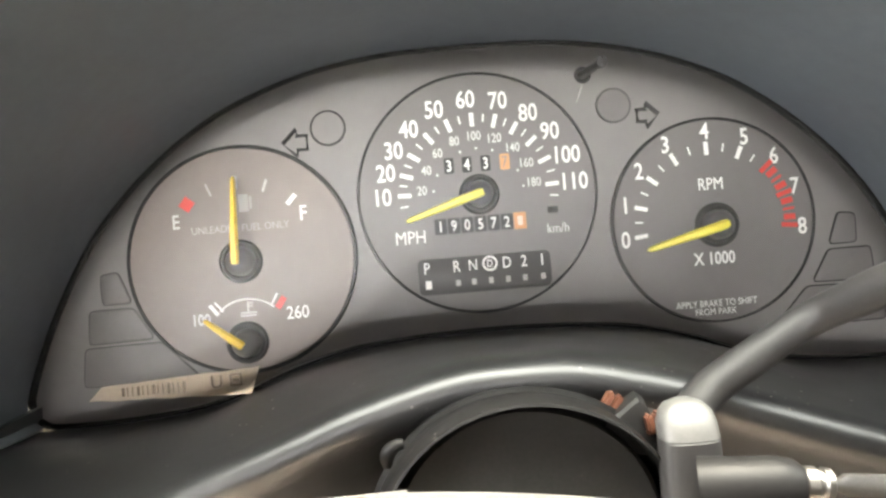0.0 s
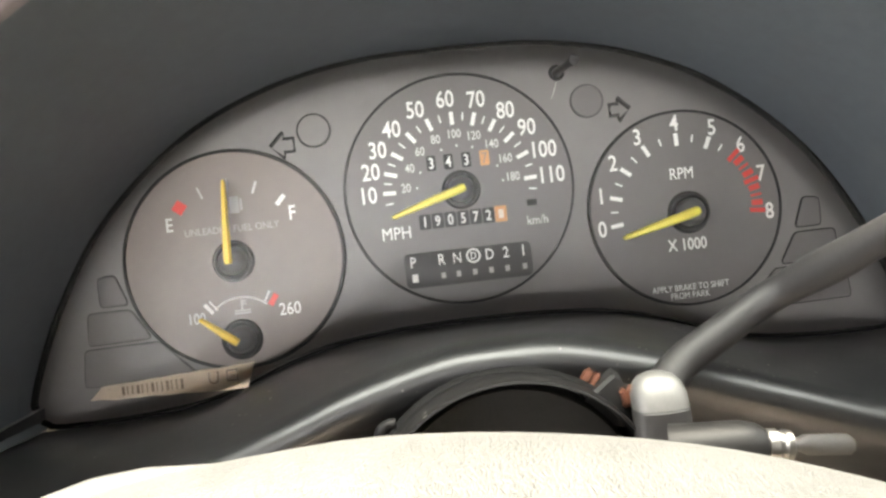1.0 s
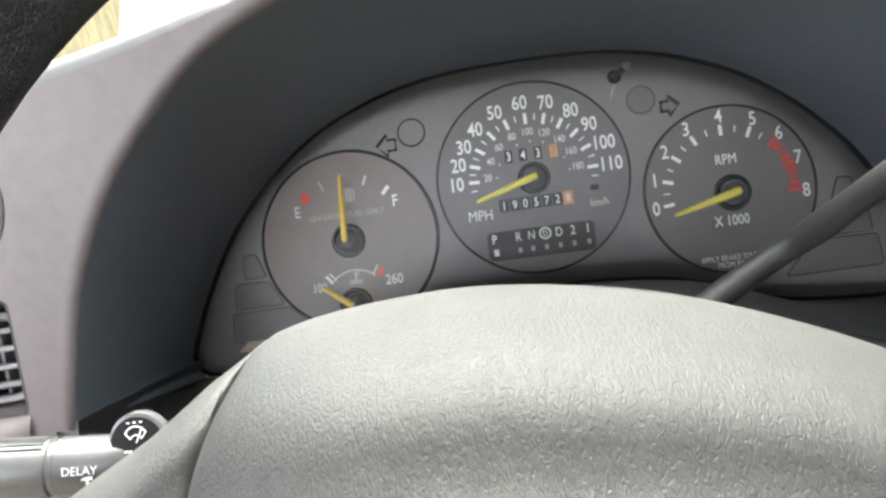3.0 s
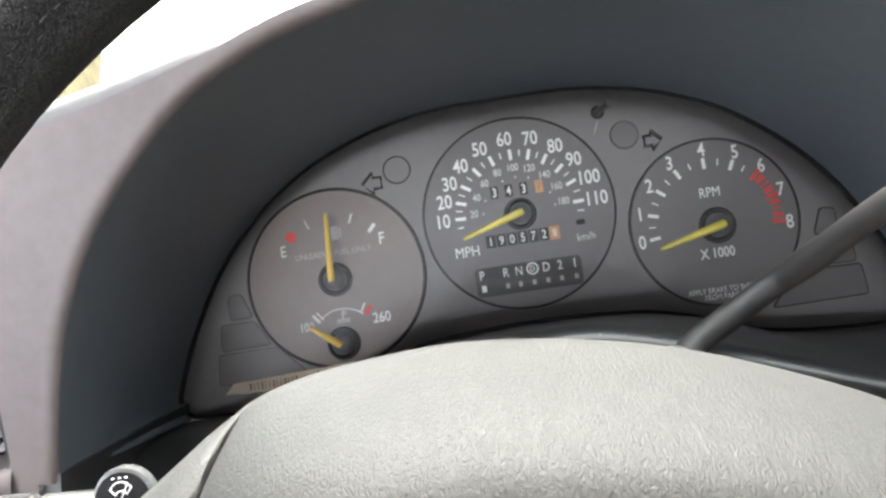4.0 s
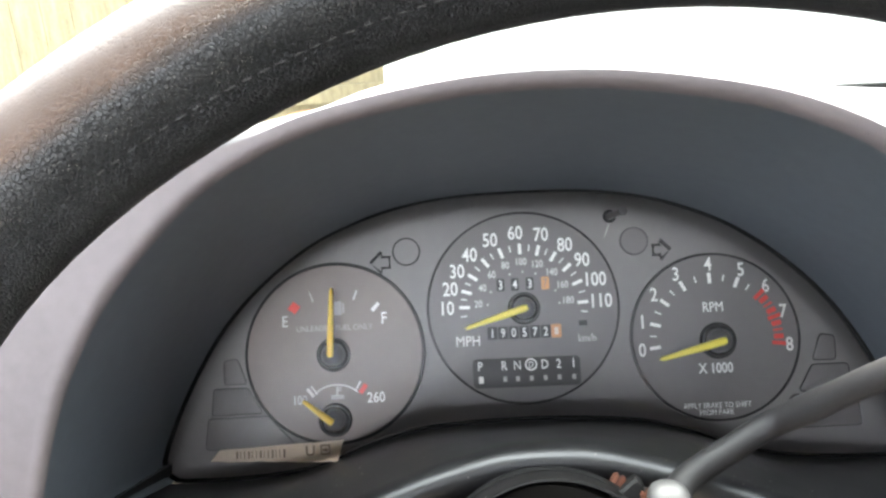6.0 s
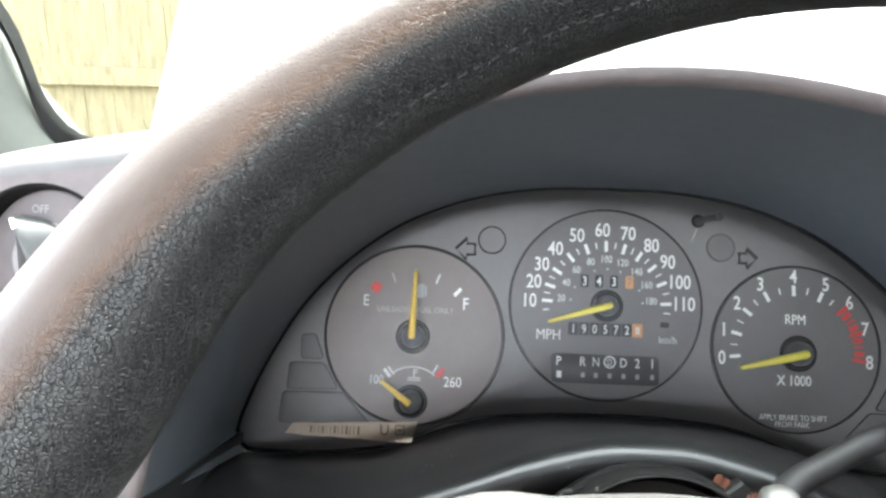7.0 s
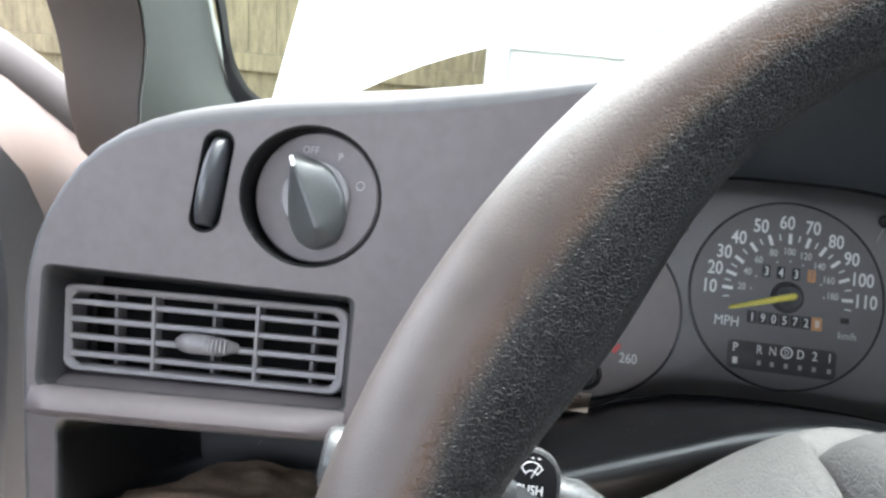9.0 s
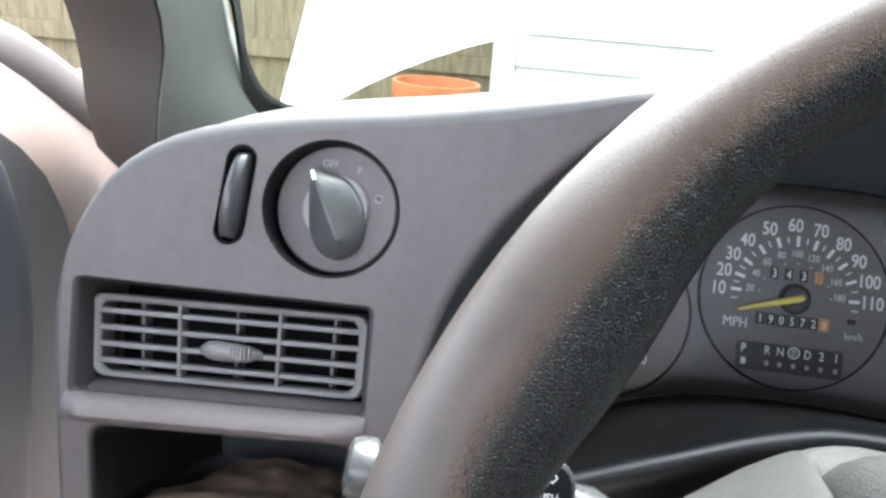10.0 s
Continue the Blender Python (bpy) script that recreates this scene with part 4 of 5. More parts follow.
def strut(name, a, b, wide, deep, owner, mat=VENT):
    """A bar of the vent between two places, its front edge rounded."""
    a, b = np.array(a), np.array(b)
    d = (b - a) / np.linalg.norm(b - a)
    n = np.array((0, 1.0, 0))
    side = np.cross(d, n)
    sec = [(-0.5, 1), (-0.5, 0.12), (-0.3, 0), (0.3, 0), (0.5, 0.12), (0.5, 1)]
    m = bmesh.new()
    loft(m, [[tuple(p + side * wide * s + n * deep * k) for s, k in sec] for p in (a, b)])
    return part(name, m, mat, owner)


# frame, bowed at its ends
bm = bmesh.new()
def round_loop(u0, v0, u1, v1, ru, rv, n=6):
    out = []
    for cu, cv, a0 in ((u1 - ru, v0 + rv, -90), (u1 - ru, v1 - rv, 0), (u0 + ru, v1 - rv, 90), (u0 + ru, v0 + rv, 180)):
        for a in np.linspace(radians(a0), radians(a0 + 90), n):
            out.append((cu + ru * math.cos(a), cv + rv * math.sin(a)))
    return out


loop_out, loop_in = round_loop(0.0, 0.0, 1.0, 1.0, 0.05, 0.17), round_loop(0.036, 0.085, 0.964, 0.915, 0.035, 0.12)
rings = [[tuple(vent_at(u, v, k)) for u, v in lp] for lp, k in ((loop_out, 0.28), (loop_out, 0.02), (loop_out, 0.004), (round_loop(0.008, 0.02, 0.992, 0.98, 0.047, 0.16), -0.006), (round_loop(0.022, 0.058, 0.978, 0.942, 0.04, 0.13), -0.004), (loop_in, 0.01), (loop_in, 0.12))]
loft(bm, rings, caps=(False, False))
part("frame", bm, VENT, vent)
for i in range(1, 5):
    v = i / 5.0
    strut("bar", vent_at(0.02, v, 0.005), vent_at(0.98, v, 0.005), 0.027, 0.06, vent)
for u, front in ((0.15, 0.1), (0.32, 0.0), (0.5, 0.1), (0.68, 0.0), (0.86, 0.1)):
    strut("vane", vent_at(u, 0.05, front), vent_at(u, 0.95, front), 0.02, 0.07, vent)
bm = bmesh.new()
sweep(bm, [vent_at(0.41, 0.56, 0.0), vent_at(0.44, 0.555, -0.035), vent_at(0.47, 0.555, -0.045), vent_at(0.52, 0.56, -0.045), vent_at(0.58, 0.57, -0.035), vent_at(0.62, 0.57, 0.0)],
      [0.02, 0.036, 0.042, 0.04, 0.036, 0.018], 12, flat=0.75, up=(0, 1, 0))
tab = part("slider_tab", bm, VENT, vent, "ribbed grey sliding tab")
for k in range(6):
    u = 0.525 + 0.014 * k
    bm = bmesh.new()
    box(bm, tuple(vent_at(u, 0.56, -0.075) - (0.003, 0, 0.026)), tuple(vent_at(u, 0.56, -0.03) + (0.003, 0, 0.026)))
    part("rib", bm, VENT, tab)
# black sheet that stands in for the shade inside the vent
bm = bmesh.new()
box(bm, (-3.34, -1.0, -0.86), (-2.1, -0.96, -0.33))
part("duct", bm, GROOVE, vent, "black sheet for the shade behind the bars")

# ---------------------------------------------------------------- steering wheel
WC, WR = Vector((0.109, -2.885, -1.186)), 1.853
WU, WV, WN = Vector((1, 0, 0)), Vector((0, 0.093, 1)).normalized(), Vector((0, -1, 0.093)).normalized()
wheel = thing("steering_wheel", "worn dark leather steering wheel with a grey vinyl hub pad", "steering wheel", tuple(WC))
bm = bmesh.new()
rings = []
COUNT = 128
for i in range(COUNT):
    ph = 2 * math.pi * i / COUNT
    deg = math.degrees(ph)
    out = WU * math.cos(ph) + WV * math.sin(ph)
    grip = max(math.exp(-((deg - 151) / 11) ** 2), math.exp(-((deg - 29) / 11) ** 2))
    sec = []
    for a in np.linspace(0, 2 * math.pi, 28, endpoint=False):
        c, s = math.cos(a), math.sin(a)
        rr, ww = 0.15, 0.152
        if c < 0:
            rr += 0.07 * grip
            ww -= 0.01 * grip * abs(c)
        sec.append(WC + out * (WR + rr * c) + WN * (ww * s))
    rings.append(sec)
rows = [[bm.verts.new(p) for p in r] for r in rings]
for i in range(COUNT):
    a, b = rows[i], rows[(i + 1) % COUNT]
    for k in range(28):
        bm.faces.new((a[k], a[(k + 1) % 28], b[(k + 1) % 28], b[k]))
part("rim", bm, LEATHER, wheel, "worn brown-grey leather rim")

bm = bmesh.new()
a = radians(146)
pts, radii = [], []
for i, ph in enumerate(np.linspace(radians(58), radians(131), 260)):
    out = WU * math.cos(ph) + WV * math.sin(ph)
    pts.append(WC + out * (WR + 0.147 * math.cos(a)) + WN * (0.153 * math.sin(a)))
    radii.append(0.0026 if i % 4 < 2 else 0.001)
sweep(bm, pts, radii, 6)
part("seam", bm, THREAD, wheel, "row of grey stitches along the rim")

LID = [(-0.8, -0.625), (-0.792, -0.585), (-0.768, -0.545), (-0.715, -0.513), (-0.6, -0.485), (-0.45, -0.47), (-0.3, -0.467), (-0.1, -0.49), (0.1, -0.535), (0.32, -0.615), (0.5, -0.70), (0.68, -0.82), (0.82, -0.96), (0.9, -1.1)]
PROFILE = [(-2.34, -0.34), (-2.36, -0.16), (-2.42, -0.055), (-2.52, -0.01), (-2.64, 0.0), (-2.8, -0.025), (-2.95, -0.062), (-3.05, -0.1), (-3.105, -0.138), (-3.13, -0.172), (-3.138, -0.198),
           (-3.152, -0.222), (-3.175, -0.245), (-3.193, -0.275), (-3.205, -0.35), (-3.215, -0.6)]


def pad_section(x, z, squeeze, low, reach=1.0, yc=-2.7, lid=True):
    prof = [(yc + (y + 2.7) * squeeze, z + d * reach) for y, d in spline(PROFILE, 46)]
    front, rear = prof[-1][0], prof[0][0]
    out = [(x, y, zz) for y, zz in prof] + [(x, front, low + 0.08), (x, front + 0.08 * squeeze, low), (x, rear - 0.06 * squeeze, low), (x, rear, low + 0.1)]
    made = []
    for px, py, pz in out:
        drop = 0.8 * min(0.45, max(0.0, -0.56 - pz))
        if lid:
            w = min(1.0, max(0.0, -px / 0.815))
            px += w * (0.12 * max(0.0, -2.55 - py) - 0.35 * drop)
            px -= min(1.0, max(0.0, (px - 0.2) / 0.7)) * 0.3 * max(0.0, -2.55 - py)
        elif px < 0:
            near = min(1.0, max(0.0, (px + 1.35) / 0.52))
            px += near * (0.12 * max(0.0, -2.55 - py) - 0.35 * drop)
        made.append((px, py, pz))
    return made


bm = bmesh.new()
sections = []
lid = spline(LID, 40)
for i, (x, z) in enumerate(lid):
    end = min(1.0, i / 4, (len(lid) - 1 - i) / 5)
    corner = min(1.0, max(0.0, (float(x) + 0.8) / 0.38))
    sq = (0.5 + 0.5 * math.sqrt(1 - (1 - corner) ** 2)) if x < 0 else 0.8 + 0.2 * math.sin(end * math.pi / 2)
    sections.append(pad_section(float(x), float(z), sq, -1.98 + 0.25 * (1 - end), 1.0, -2.7 + (0.25 * (1 - sq) if x < 0 else 0.0)))
loft(bm, sections)
part("hub_pad", bm, PAD, wheel, "grained grey vinyl hub pad", angle=70)


def carrier(points, name):
    """A spoke of the wheel: x, top, thickness share, bottom, depth."""
    b = bmesh.new()
    secs = []
    for x, z, sq, low, yc in spline(points, 34):
        secs.append(pad_section(float(x), float(z), float(sq), float(low), 0.5 + 0.5 * float(sq), float(yc), False))
    loft(b, secs)
    part(name, b, PAD, wheel, angle=70)


# the left spoke turns back behind the lid of the pad, with an open joint beside it
carrier([(-0.3, -0.535, 0.3, -1.73, -2.36), (-0.5, -0.53, 0.3, -1.73, -2.38), (-0.671, -0.518, 0.3, -1.73, -2.39), (-0.77, -0.533, 0.26, -1.73, -2.4), (-0.802, -0.545, 0.34, -1.73, -2.41), (-0.818, -0.553, 0.7, -1.73, -2.44), (-0.9, -0.607, 0.76, -1.73, -2.44),
         (-0.95, -0.647, 0.78, -1.72, -2.44), (-1.055, -0.722, 0.74, -1.7, -2.44), (-1.15, -0.772, 0.7, -1.66, -2.44), (-1.26, -0.83, 0.6, -1.6, -2.46), (-1.4, -0.905, 0.5, -1.5, -2.5), (-1.58, -1.0, 0.4, -1.42, -2.6), (-1.74, -1.1, 0.28, -1.4, -2.78)], "spoke")
carrier([(0.915, -1.02, 0.5, -1.9, -2.5), (1.05, -1.06, 0.5, -1.8, -2.5), (1.25, -1.1, 0.45, -1.65, -2.5), (1.5, -1.15, 0.4, -1.5, -2.55), (1.75, -1.17, 0.3, -1.42, -2.7), (1.95, -1.18, 0.26, -1.4, -2.8)], "spoke")
bm = bmesh.new()
lathe(bm, WC + Vector((0, 0.35, -0.06)), -WN, [(0, 0.36), (0.3, 0.34), (0.6, 0.2)], sides=32)
part("hub", bm, TRIM_BLACK, wheel)

# ---------------------------------------------------------------- steering column
column = thing("steering_column", "black plastic steering column shroud under the instruments", "steering column", (0.0, -1.2, -1.1))
CX = -0.03


def arch(y, top, wide, n=28, low=-1.8):
    """An arch-shaped outline at depth y."""
    out = [(CX + wide * math.cos(a), y, top - wide * 0.92 + wide * 0.92 * math.sin(a)) for a in np.linspace(0, math.pi, n)]
    return [(CX + wide * 1.25, y, low)] + out + [(CX - wide * 1.25, y, low)]


bm = bmesh.new()
loft(bm, [arch(-0.45, -0.8, 0.42), arch(-1.05, -0.655, 0.45), arch(-1.14, -0.64, 0.455), arch(-1.16, -0.652, 0.44)], caps=(True, False))
loft(bm, [arch(-1.16, -0.652, 0.44), arch(-1.25, -0.655, 0.42)], caps=(False, False))
part("upper_shroud", bm, COLUMN_BLACK, column)
bm = bmesh.new()
loft(bm, [arch(-1.2, -0.65, 0.42), arch(-1.3, -0.647, 0.415), arch(-1.33, -0.652, 0.41), arch(-1.333, -0.659, 0.404), arch(-1.15, -0.664, 0.4)], caps=(False, False))
part("collar", bm, COLUMN_BLACK, column, "black collar ring at the column head")
bm = bmesh.new()
loft(bm, [arch(-1.1, -0.682, 0.382), arch(-1.2, -0.687, 0.377), arch(-1.215, -0.697, 0.362)], caps=(False, True))
part("column_head", bm, COLUMN_HEAD, column, "dusty dark column head")

bm = bmesh.new()                                        # small ear where the collar ends
sweep(bm, spline([(-0.4, -1.24, -0.8), (-0.395, -1.27, -0.765), (-0.375, -1.28, -0.742), (-0.35, -1.28, -0.737)], 12), [0.014 + 0.006 * math.sin(math.pi * k / 11) for k in range(12)], 10)
part("collar_ear", bm, COLUMN_BLACK, column)

# bracket with two orange clips beside the lever
bracket = thing("lever_bracket", "small dark bracket with two orange-brown clips beside the shift lever", "bracket", (0.3, -1.2, -0.8))
bm = bmesh.new()
PLATE = [(0.19, -0.815), (0.215, -0.745), (0.255, -0.73), (0.288, -0.706), (0.312, -0.69), (0.332, -0.706), (0.345, -0.74), (0.4, -0.755), (0.43, -0.86)]
loft(bm, [[(x + 0.012, -1.08, z - 0.006) for x, z in PLATE], [(x, -1.1, z) for x, z in PLATE], [(x - 0.006, -1.17, z - 0.004) for x, z in PLATE], [(x - 0.004, -1.18, z - 0.014) for x, z in PLATE]])
part("plate", bm, COLUMN_HEAD, bracket)
for x, y, z, r, turn in ((0.247, -1.11, -0.712, 0.026, 35), (0.338, -1.2, -0.758, 0.024, -10)):
    bm = bmesh.new()
    spin = Matrix.Translation((x, y, z)) @ Matrix.Rotation(radians(turn), 4, "Y")
    for k, w in ((-0.5, 0.9), (0.5, 1.0)):             # two flat ears of the spring clip
        box(bm, (k * r - r * 0.42, -0.022, -r * 1.1 * w), (k * r + r * 0.42, 0.022, r * 1.1 * w), 0.007, spin)
    box(bm, (-r, 0.0, -r * 1.5), (r, 0.02, -r * 0.7), 0.005, spin)
    part("clip", bm, COPPER, bracket, "orange-brown spring clip")

# ---------------------------------------------------------------- shift lever
lever = thing("shift_lever", "dark grey bent column shift lever with a silver cast cap", "shift lever", (0.35, -1.5, -0.75))
bm = bmesh.new()
path = spline([(0.43, -1.2, -0.765), (0.52, -1.13, -0.702), (0.7, -1.1, -0.607), (0.82, -1.1, -0.54), (0.885, -1.14, -0.5), (0.94, -1.28, -0.44), (1.03, -1.6, -0.312), (1.13, -1.95, -0.195), (1.24, -2.3, -0.07)], 40)
sweep(bm, path, [0.055 + 0.006 * math.exp(-((i - 15) / 2.5) ** 2) - 0.006 * min(1, i / 20) for i in range(40)], 18)
part("arm", bm, LEVER, lever)
bm = bmesh.new()
rings = []
for z, w, d in ((-0.772, 0.077, 0.064), (-0.735, 0.076, 0.063), (-0.706, 0.067, 0.054), (-0.688, 0.05, 0.04), (-0.677, 0.022, 0.018)):
    rings.append([(0.388 + w * math.copysign(abs(math.cos(a)) ** 0.75, math.cos(a)), -1.33 + d * math.copysign(abs(math.sin(a)) ** 0.75, math.sin(a)) + (z + 0.77) * 0.3, z) for a in np.linspace(0, 2 * math.pi, 24, endpoint=False)])
loft(bm, rings)
part("cap", bm, ALLOY, lever, "silver cast metal cap")

bm = bmesh.new()
loft(bm, [[(0.388 + w * math.copysign(abs(math.cos(a)) ** 0.7, math.cos(a)), -1.33 + d * math.copysign(abs(math.sin(a)) ** 0.7, math.sin(a)), z) for a in np.linspace(0, 2 * math.pi, 24, endpoint=False)]
          for z, w, d in ((-1.1, 0.08, 0.068), (-0.778, 0.077, 0.066), (-0.768, 0.07, 0.058))])
part("shank", bm, LEVER, lever, "worn dark grey shank under the cap")

# ---------------------------------------------------------------- ignition lock
lock = thing("ignition_lock", "ignition lock with a worn metal key in it", "ignition lock", (0.45, -1.6, -0.82))
bm = bmesh.new()
sweep(bm, [(0.37, -1.45, -0.872), (0.42, -1.47, -0.868), (0.54, -1.49, -0.868), (0.575, -1.495, -0.87), (0.595, -1.5, -0.872)], [0.08, 0.077, 0.074, 0.066, 0.05], 20)
part("housing", bm, COLUMN_BLACK, lock)
bm = bmesh.new()
lathe(bm, (0.59, -1.5, -0.862), (1, -0.1, -0.1), [(0, 0.036), (0.006, 0.042), (0.03, 0.043), (0.036, 0.036), (0.044, 0.036), (0.05, 0.041), (0.066, 0.039), (0.072, 0.028), (0.074, 0.006)], sides=28)
part("collar", bm, STEEL, lock, "scuffed bright metal lock collar")
bm = bmesh.new()
rings = []
for u in np.linspace(0, 1, 14):
    w = 0.014 + 0.012 * min(1.0, max(0.0, (u - 0.12) / 0.12)) - 0.012 * max(0.0, (u - 0.9) / 0.1) ** 2
    c = Vector((0.655, -1.507, -0.868)) + Vector((0.155, -0.02, -0.012)) * u
    rings.append([tuple(c + Vector((0, d, h))) for d, h in ((-0.008, -w), (0.008, -w), (0.011, -w * 0.6), (0.011, w * 0.6), (0.008, w), (-0.008, w), (-0.011, w * 0.6), (-0.011, -w * 0.6))])
loft(bm, rings)
part("key", bm, STEEL, lock, "worn metal key")

# ---------------------------------------------------------------- left stalk
stalk = thing("indicator_stalk", "glossy grey indicator and wiper stalk with white lettering", "stalk", (-1.2, -1.75, -0.88))
A, B = Vector((-2.0, -1.93, -0.845)), Vector((-0.4, -1.6, -1.0))
axis = (B - A).normalized()
bm = bmesh.new()
rings_at = [(0.05, 0.08), (0.085, 0.08), (0.09, 0.092), (0.335, 0.09), (0.34, 0.084), (0.355, 0.084), (0.36, 0.09), (0.56, 0.09), (0.564, 0.087), (0.572, 0.087), (0.576, 0.09), (0.78, 0.088), (0.9, 0.07), (1.2, 0.062), (1.55, 0.06)]
sweep(bm, [A + axis * h - Vector((0, 0, 0.3 * max(0.0, h - 0.78))) for h, r in rings_at], [r for h, r in rings_at], 26)
part("lever_body", bm, STALK, stalk)
bm = bmesh.new()
sweep(bm, [A + axis * h for h in (-0.04, -0.03, 0.0, 0.045, 0.06)], [0.07, 0.1, 0.115, 0.115, 0.095], 30, flat=0.9)
part("end_cap", bm, STALK, stalk, "flat oval grey end cap")
for k in range(8):
    bm = bmesh.new()
    a = radians(50 + 11 * k)
    side = axis.cross(Vector((0, 0, 1))).normalized()
    up = side.cross(axis)
    off = (side * math.cos(a) + up * math.sin(a)) * 0.092
    sweep(bm, [A + axis * 0.08 + off, A + axis * 0.325 + off], 0.004, 6)
    part("rib", bm, STALK, stalk)
PUSH = Vector((-1.39, -1.85, -0.832))
bm = bmesh.new()
outline = [(0.096 * math.cos(a), 0.096 * math.sin(a)) for a in np.linspace(0, math.pi, 22)] + [(-0.096, -0.08), (0.096, -0.08)]
prism(bm, outline, 0.005, -0.03, 0.014)
bmesh.ops.translate(bm, vec=PUSH, verts=bm.verts[:])
push = part("wash_button", bm, STALK, stalk, "rounded wash button with a wiper symbol")
bm = bmesh.new()
outline = [(0.082 * math.cos(a), 0.082 * math.sin(a)) for a in np.linspace(0, math.pi, 22)] + [(-0.082, -0.06), (0.082, -0.06)]
prism(bm, outline, 0.0, -0.036)
bmesh.ops.translate(bm, vec=PUSH, verts=bm.verts[:])
part("button_face", bm, COLUMN_BLACK, push)
written("lettering", "PUSH", PUSH.x - 0.0, PUSH.z - 0.03, PUSH.y - 0.038, 0.028, PRINT, push, 0.9)
bm = bmesh.new()
sweep(bm, [PUSH + Vector((0.036 * math.cos(a), -0.038, 0.018 + 0.036 * math.sin(a))) for a in np.linspace(0.5, 2.64, 9)], 0.0019, 6)
sweep(bm, [PUSH + Vector((0.02 * math.cos(a), -0.038, 0.008 + 0.02 * math.sin(a))) for a in np.linspace(0.5, 2.64, 7)], 0.0019, 6)
for s in (-1, 1):
    sweep(bm, [PUSH + Vector((s * 0.033, -0.038, 0.036)), PUSH + Vector((s * 0.017, -0.038, 0.016))], 0.0019, 6)
sweep(bm, [PUSH + Vector((0.02, -0.038, 0.045)), PUSH + Vector((0.0, -0.038, 0.005))], 0.0019, 6)
for k in (-0.02, 0.0, 0.02):
    sweep(bm, [PUSH + Vector((k - 0.004, -0.038, 0.066)), PUSH + Vector((k + 0.004, -0.038, 0.066))], 0.0019, 6)
part("wiper_symbol", bm, PRINT, push)


def on_stalk(text, along, turn, high):
    """Lettering on the round of the stalk: along it, and turned round its axis (degrees above the driver's side)."""
    bm = lettering(text, high, 0.95)
    up = (Vector((0, 0, 1)) - axis * axis.z).normalized()
    toward = axis.cross(up)
    if toward.y > 0:
        toward = -toward
    n_out = (toward * math.cos(radians(turn)) + up * math.sin(radians(turn)))
    tall = (up * math.cos(radians(turn)) - toward * math.sin(radians(turn)))
    m = Matrix((axis, -n_out, tall)).transposed().to_4x4()
    m.translation = A + axis * along + n_out * 0.0905
    bmesh.ops.transform(bm, matrix=m, verts=bm.verts[:])
    part("lettering", bm, PRINT_DIM, stalk)


on_stalk("MIST", 0.43, 60, 0.028)
on_stalk("DELAY", 0.44, 2, 0.026)
bm = bmesh.new()
p = A + axis * 0.475 + Vector((0, -0.088, -0.04))
sweep(bm, [p + Vector((-0.016, 0, 0.02)), p + Vector((0.016, 0, 0.02))], 0.005, 6)
sweep(bm, [p + Vector((0, 0, 0.02)), p + Vector((0, 0.004, -0.025))], 0.005, 6)
part("position_mark", bm, PRINT_DIM, stalk)

# ---------------------------------------------------------------- car body round the driver (metres)
pillar = thing("windscreen_pillar", "light grey plastic trim on the windscreen pillar", "pillar trim", (-0.5, 0.25, 0.88), dash=False)
LEFT = [(-0.534, 0.206, 0.86), (-0.503, 0.143, 0.91), (-0.44, 0.026, 1.004), (-0.4, -0.13, 1.125), (-0.38, -0.36, 1.33)]
RIDGE = [(-0.405, 0.062, 0.87), (-0.389, 0.037, 0.938), (-0.373, 0.012, 1.005), (-0.362, -0.11, 1.13), (-0.347, -0.34, 1.33)]
RIGHT = [(-0.345, 0.15, 0.9), (-0.36, 0.123, 0.943), (-0.365, 0.1, 0.97), (-0.362, 0.075, 1.008), (-0.36, 0.043, 1.045), (-0.35, -0.04, 1.14), (-0.334, -0.283, 1.34)]
bm = bmesh.new()
rails = [spline(q, 60) for q in (LEFT, RIDGE, RIGHT)]
rows, strip = [], []                                    # bowed trim towards the glass, flat strip towards the door
for z in np.linspace(0.87, 1.33, 26):
    a, b, c = (np.array([np.interp(z, q[:, 2], q[:, 0]), np.interp(z, q[:, 2], q[:, 1]), z]) for q in rails)
    rows.append([tuple(b + (c - b) * u + np.array((0.0, -0.01, 0.004)) * math.sin(math.pi * u)) for u in np.linspace(0, 1, 9)]
                + [tuple(c + (-0.012, 0.03, 0.012)), tuple(b + (-0.02, 0.05, 0.01)), tuple(b + (-0.012, 0.012, 0.0))])
    strip.append([tuple(a + (b - a) * u + np.array((0.0, -0.002, 0.0)) * math.sin(math.pi * u)) for u in np.linspace(0, 0.97, 7)]
                 + [tuple(b + (-0.006, 0.014, 0.0)), tuple(a + (0.0, 0.06, 0.01))])
loft(bm, rows)
part("trim", bm, PILLAR_GREY, pillar, angle=60)
bm = bmesh.new()
loft(bm, strip)
part("weatherstrip", bm, STRIP_BROWN, pillar, "brown-grey weatherstrip along the door opening", angle=60)

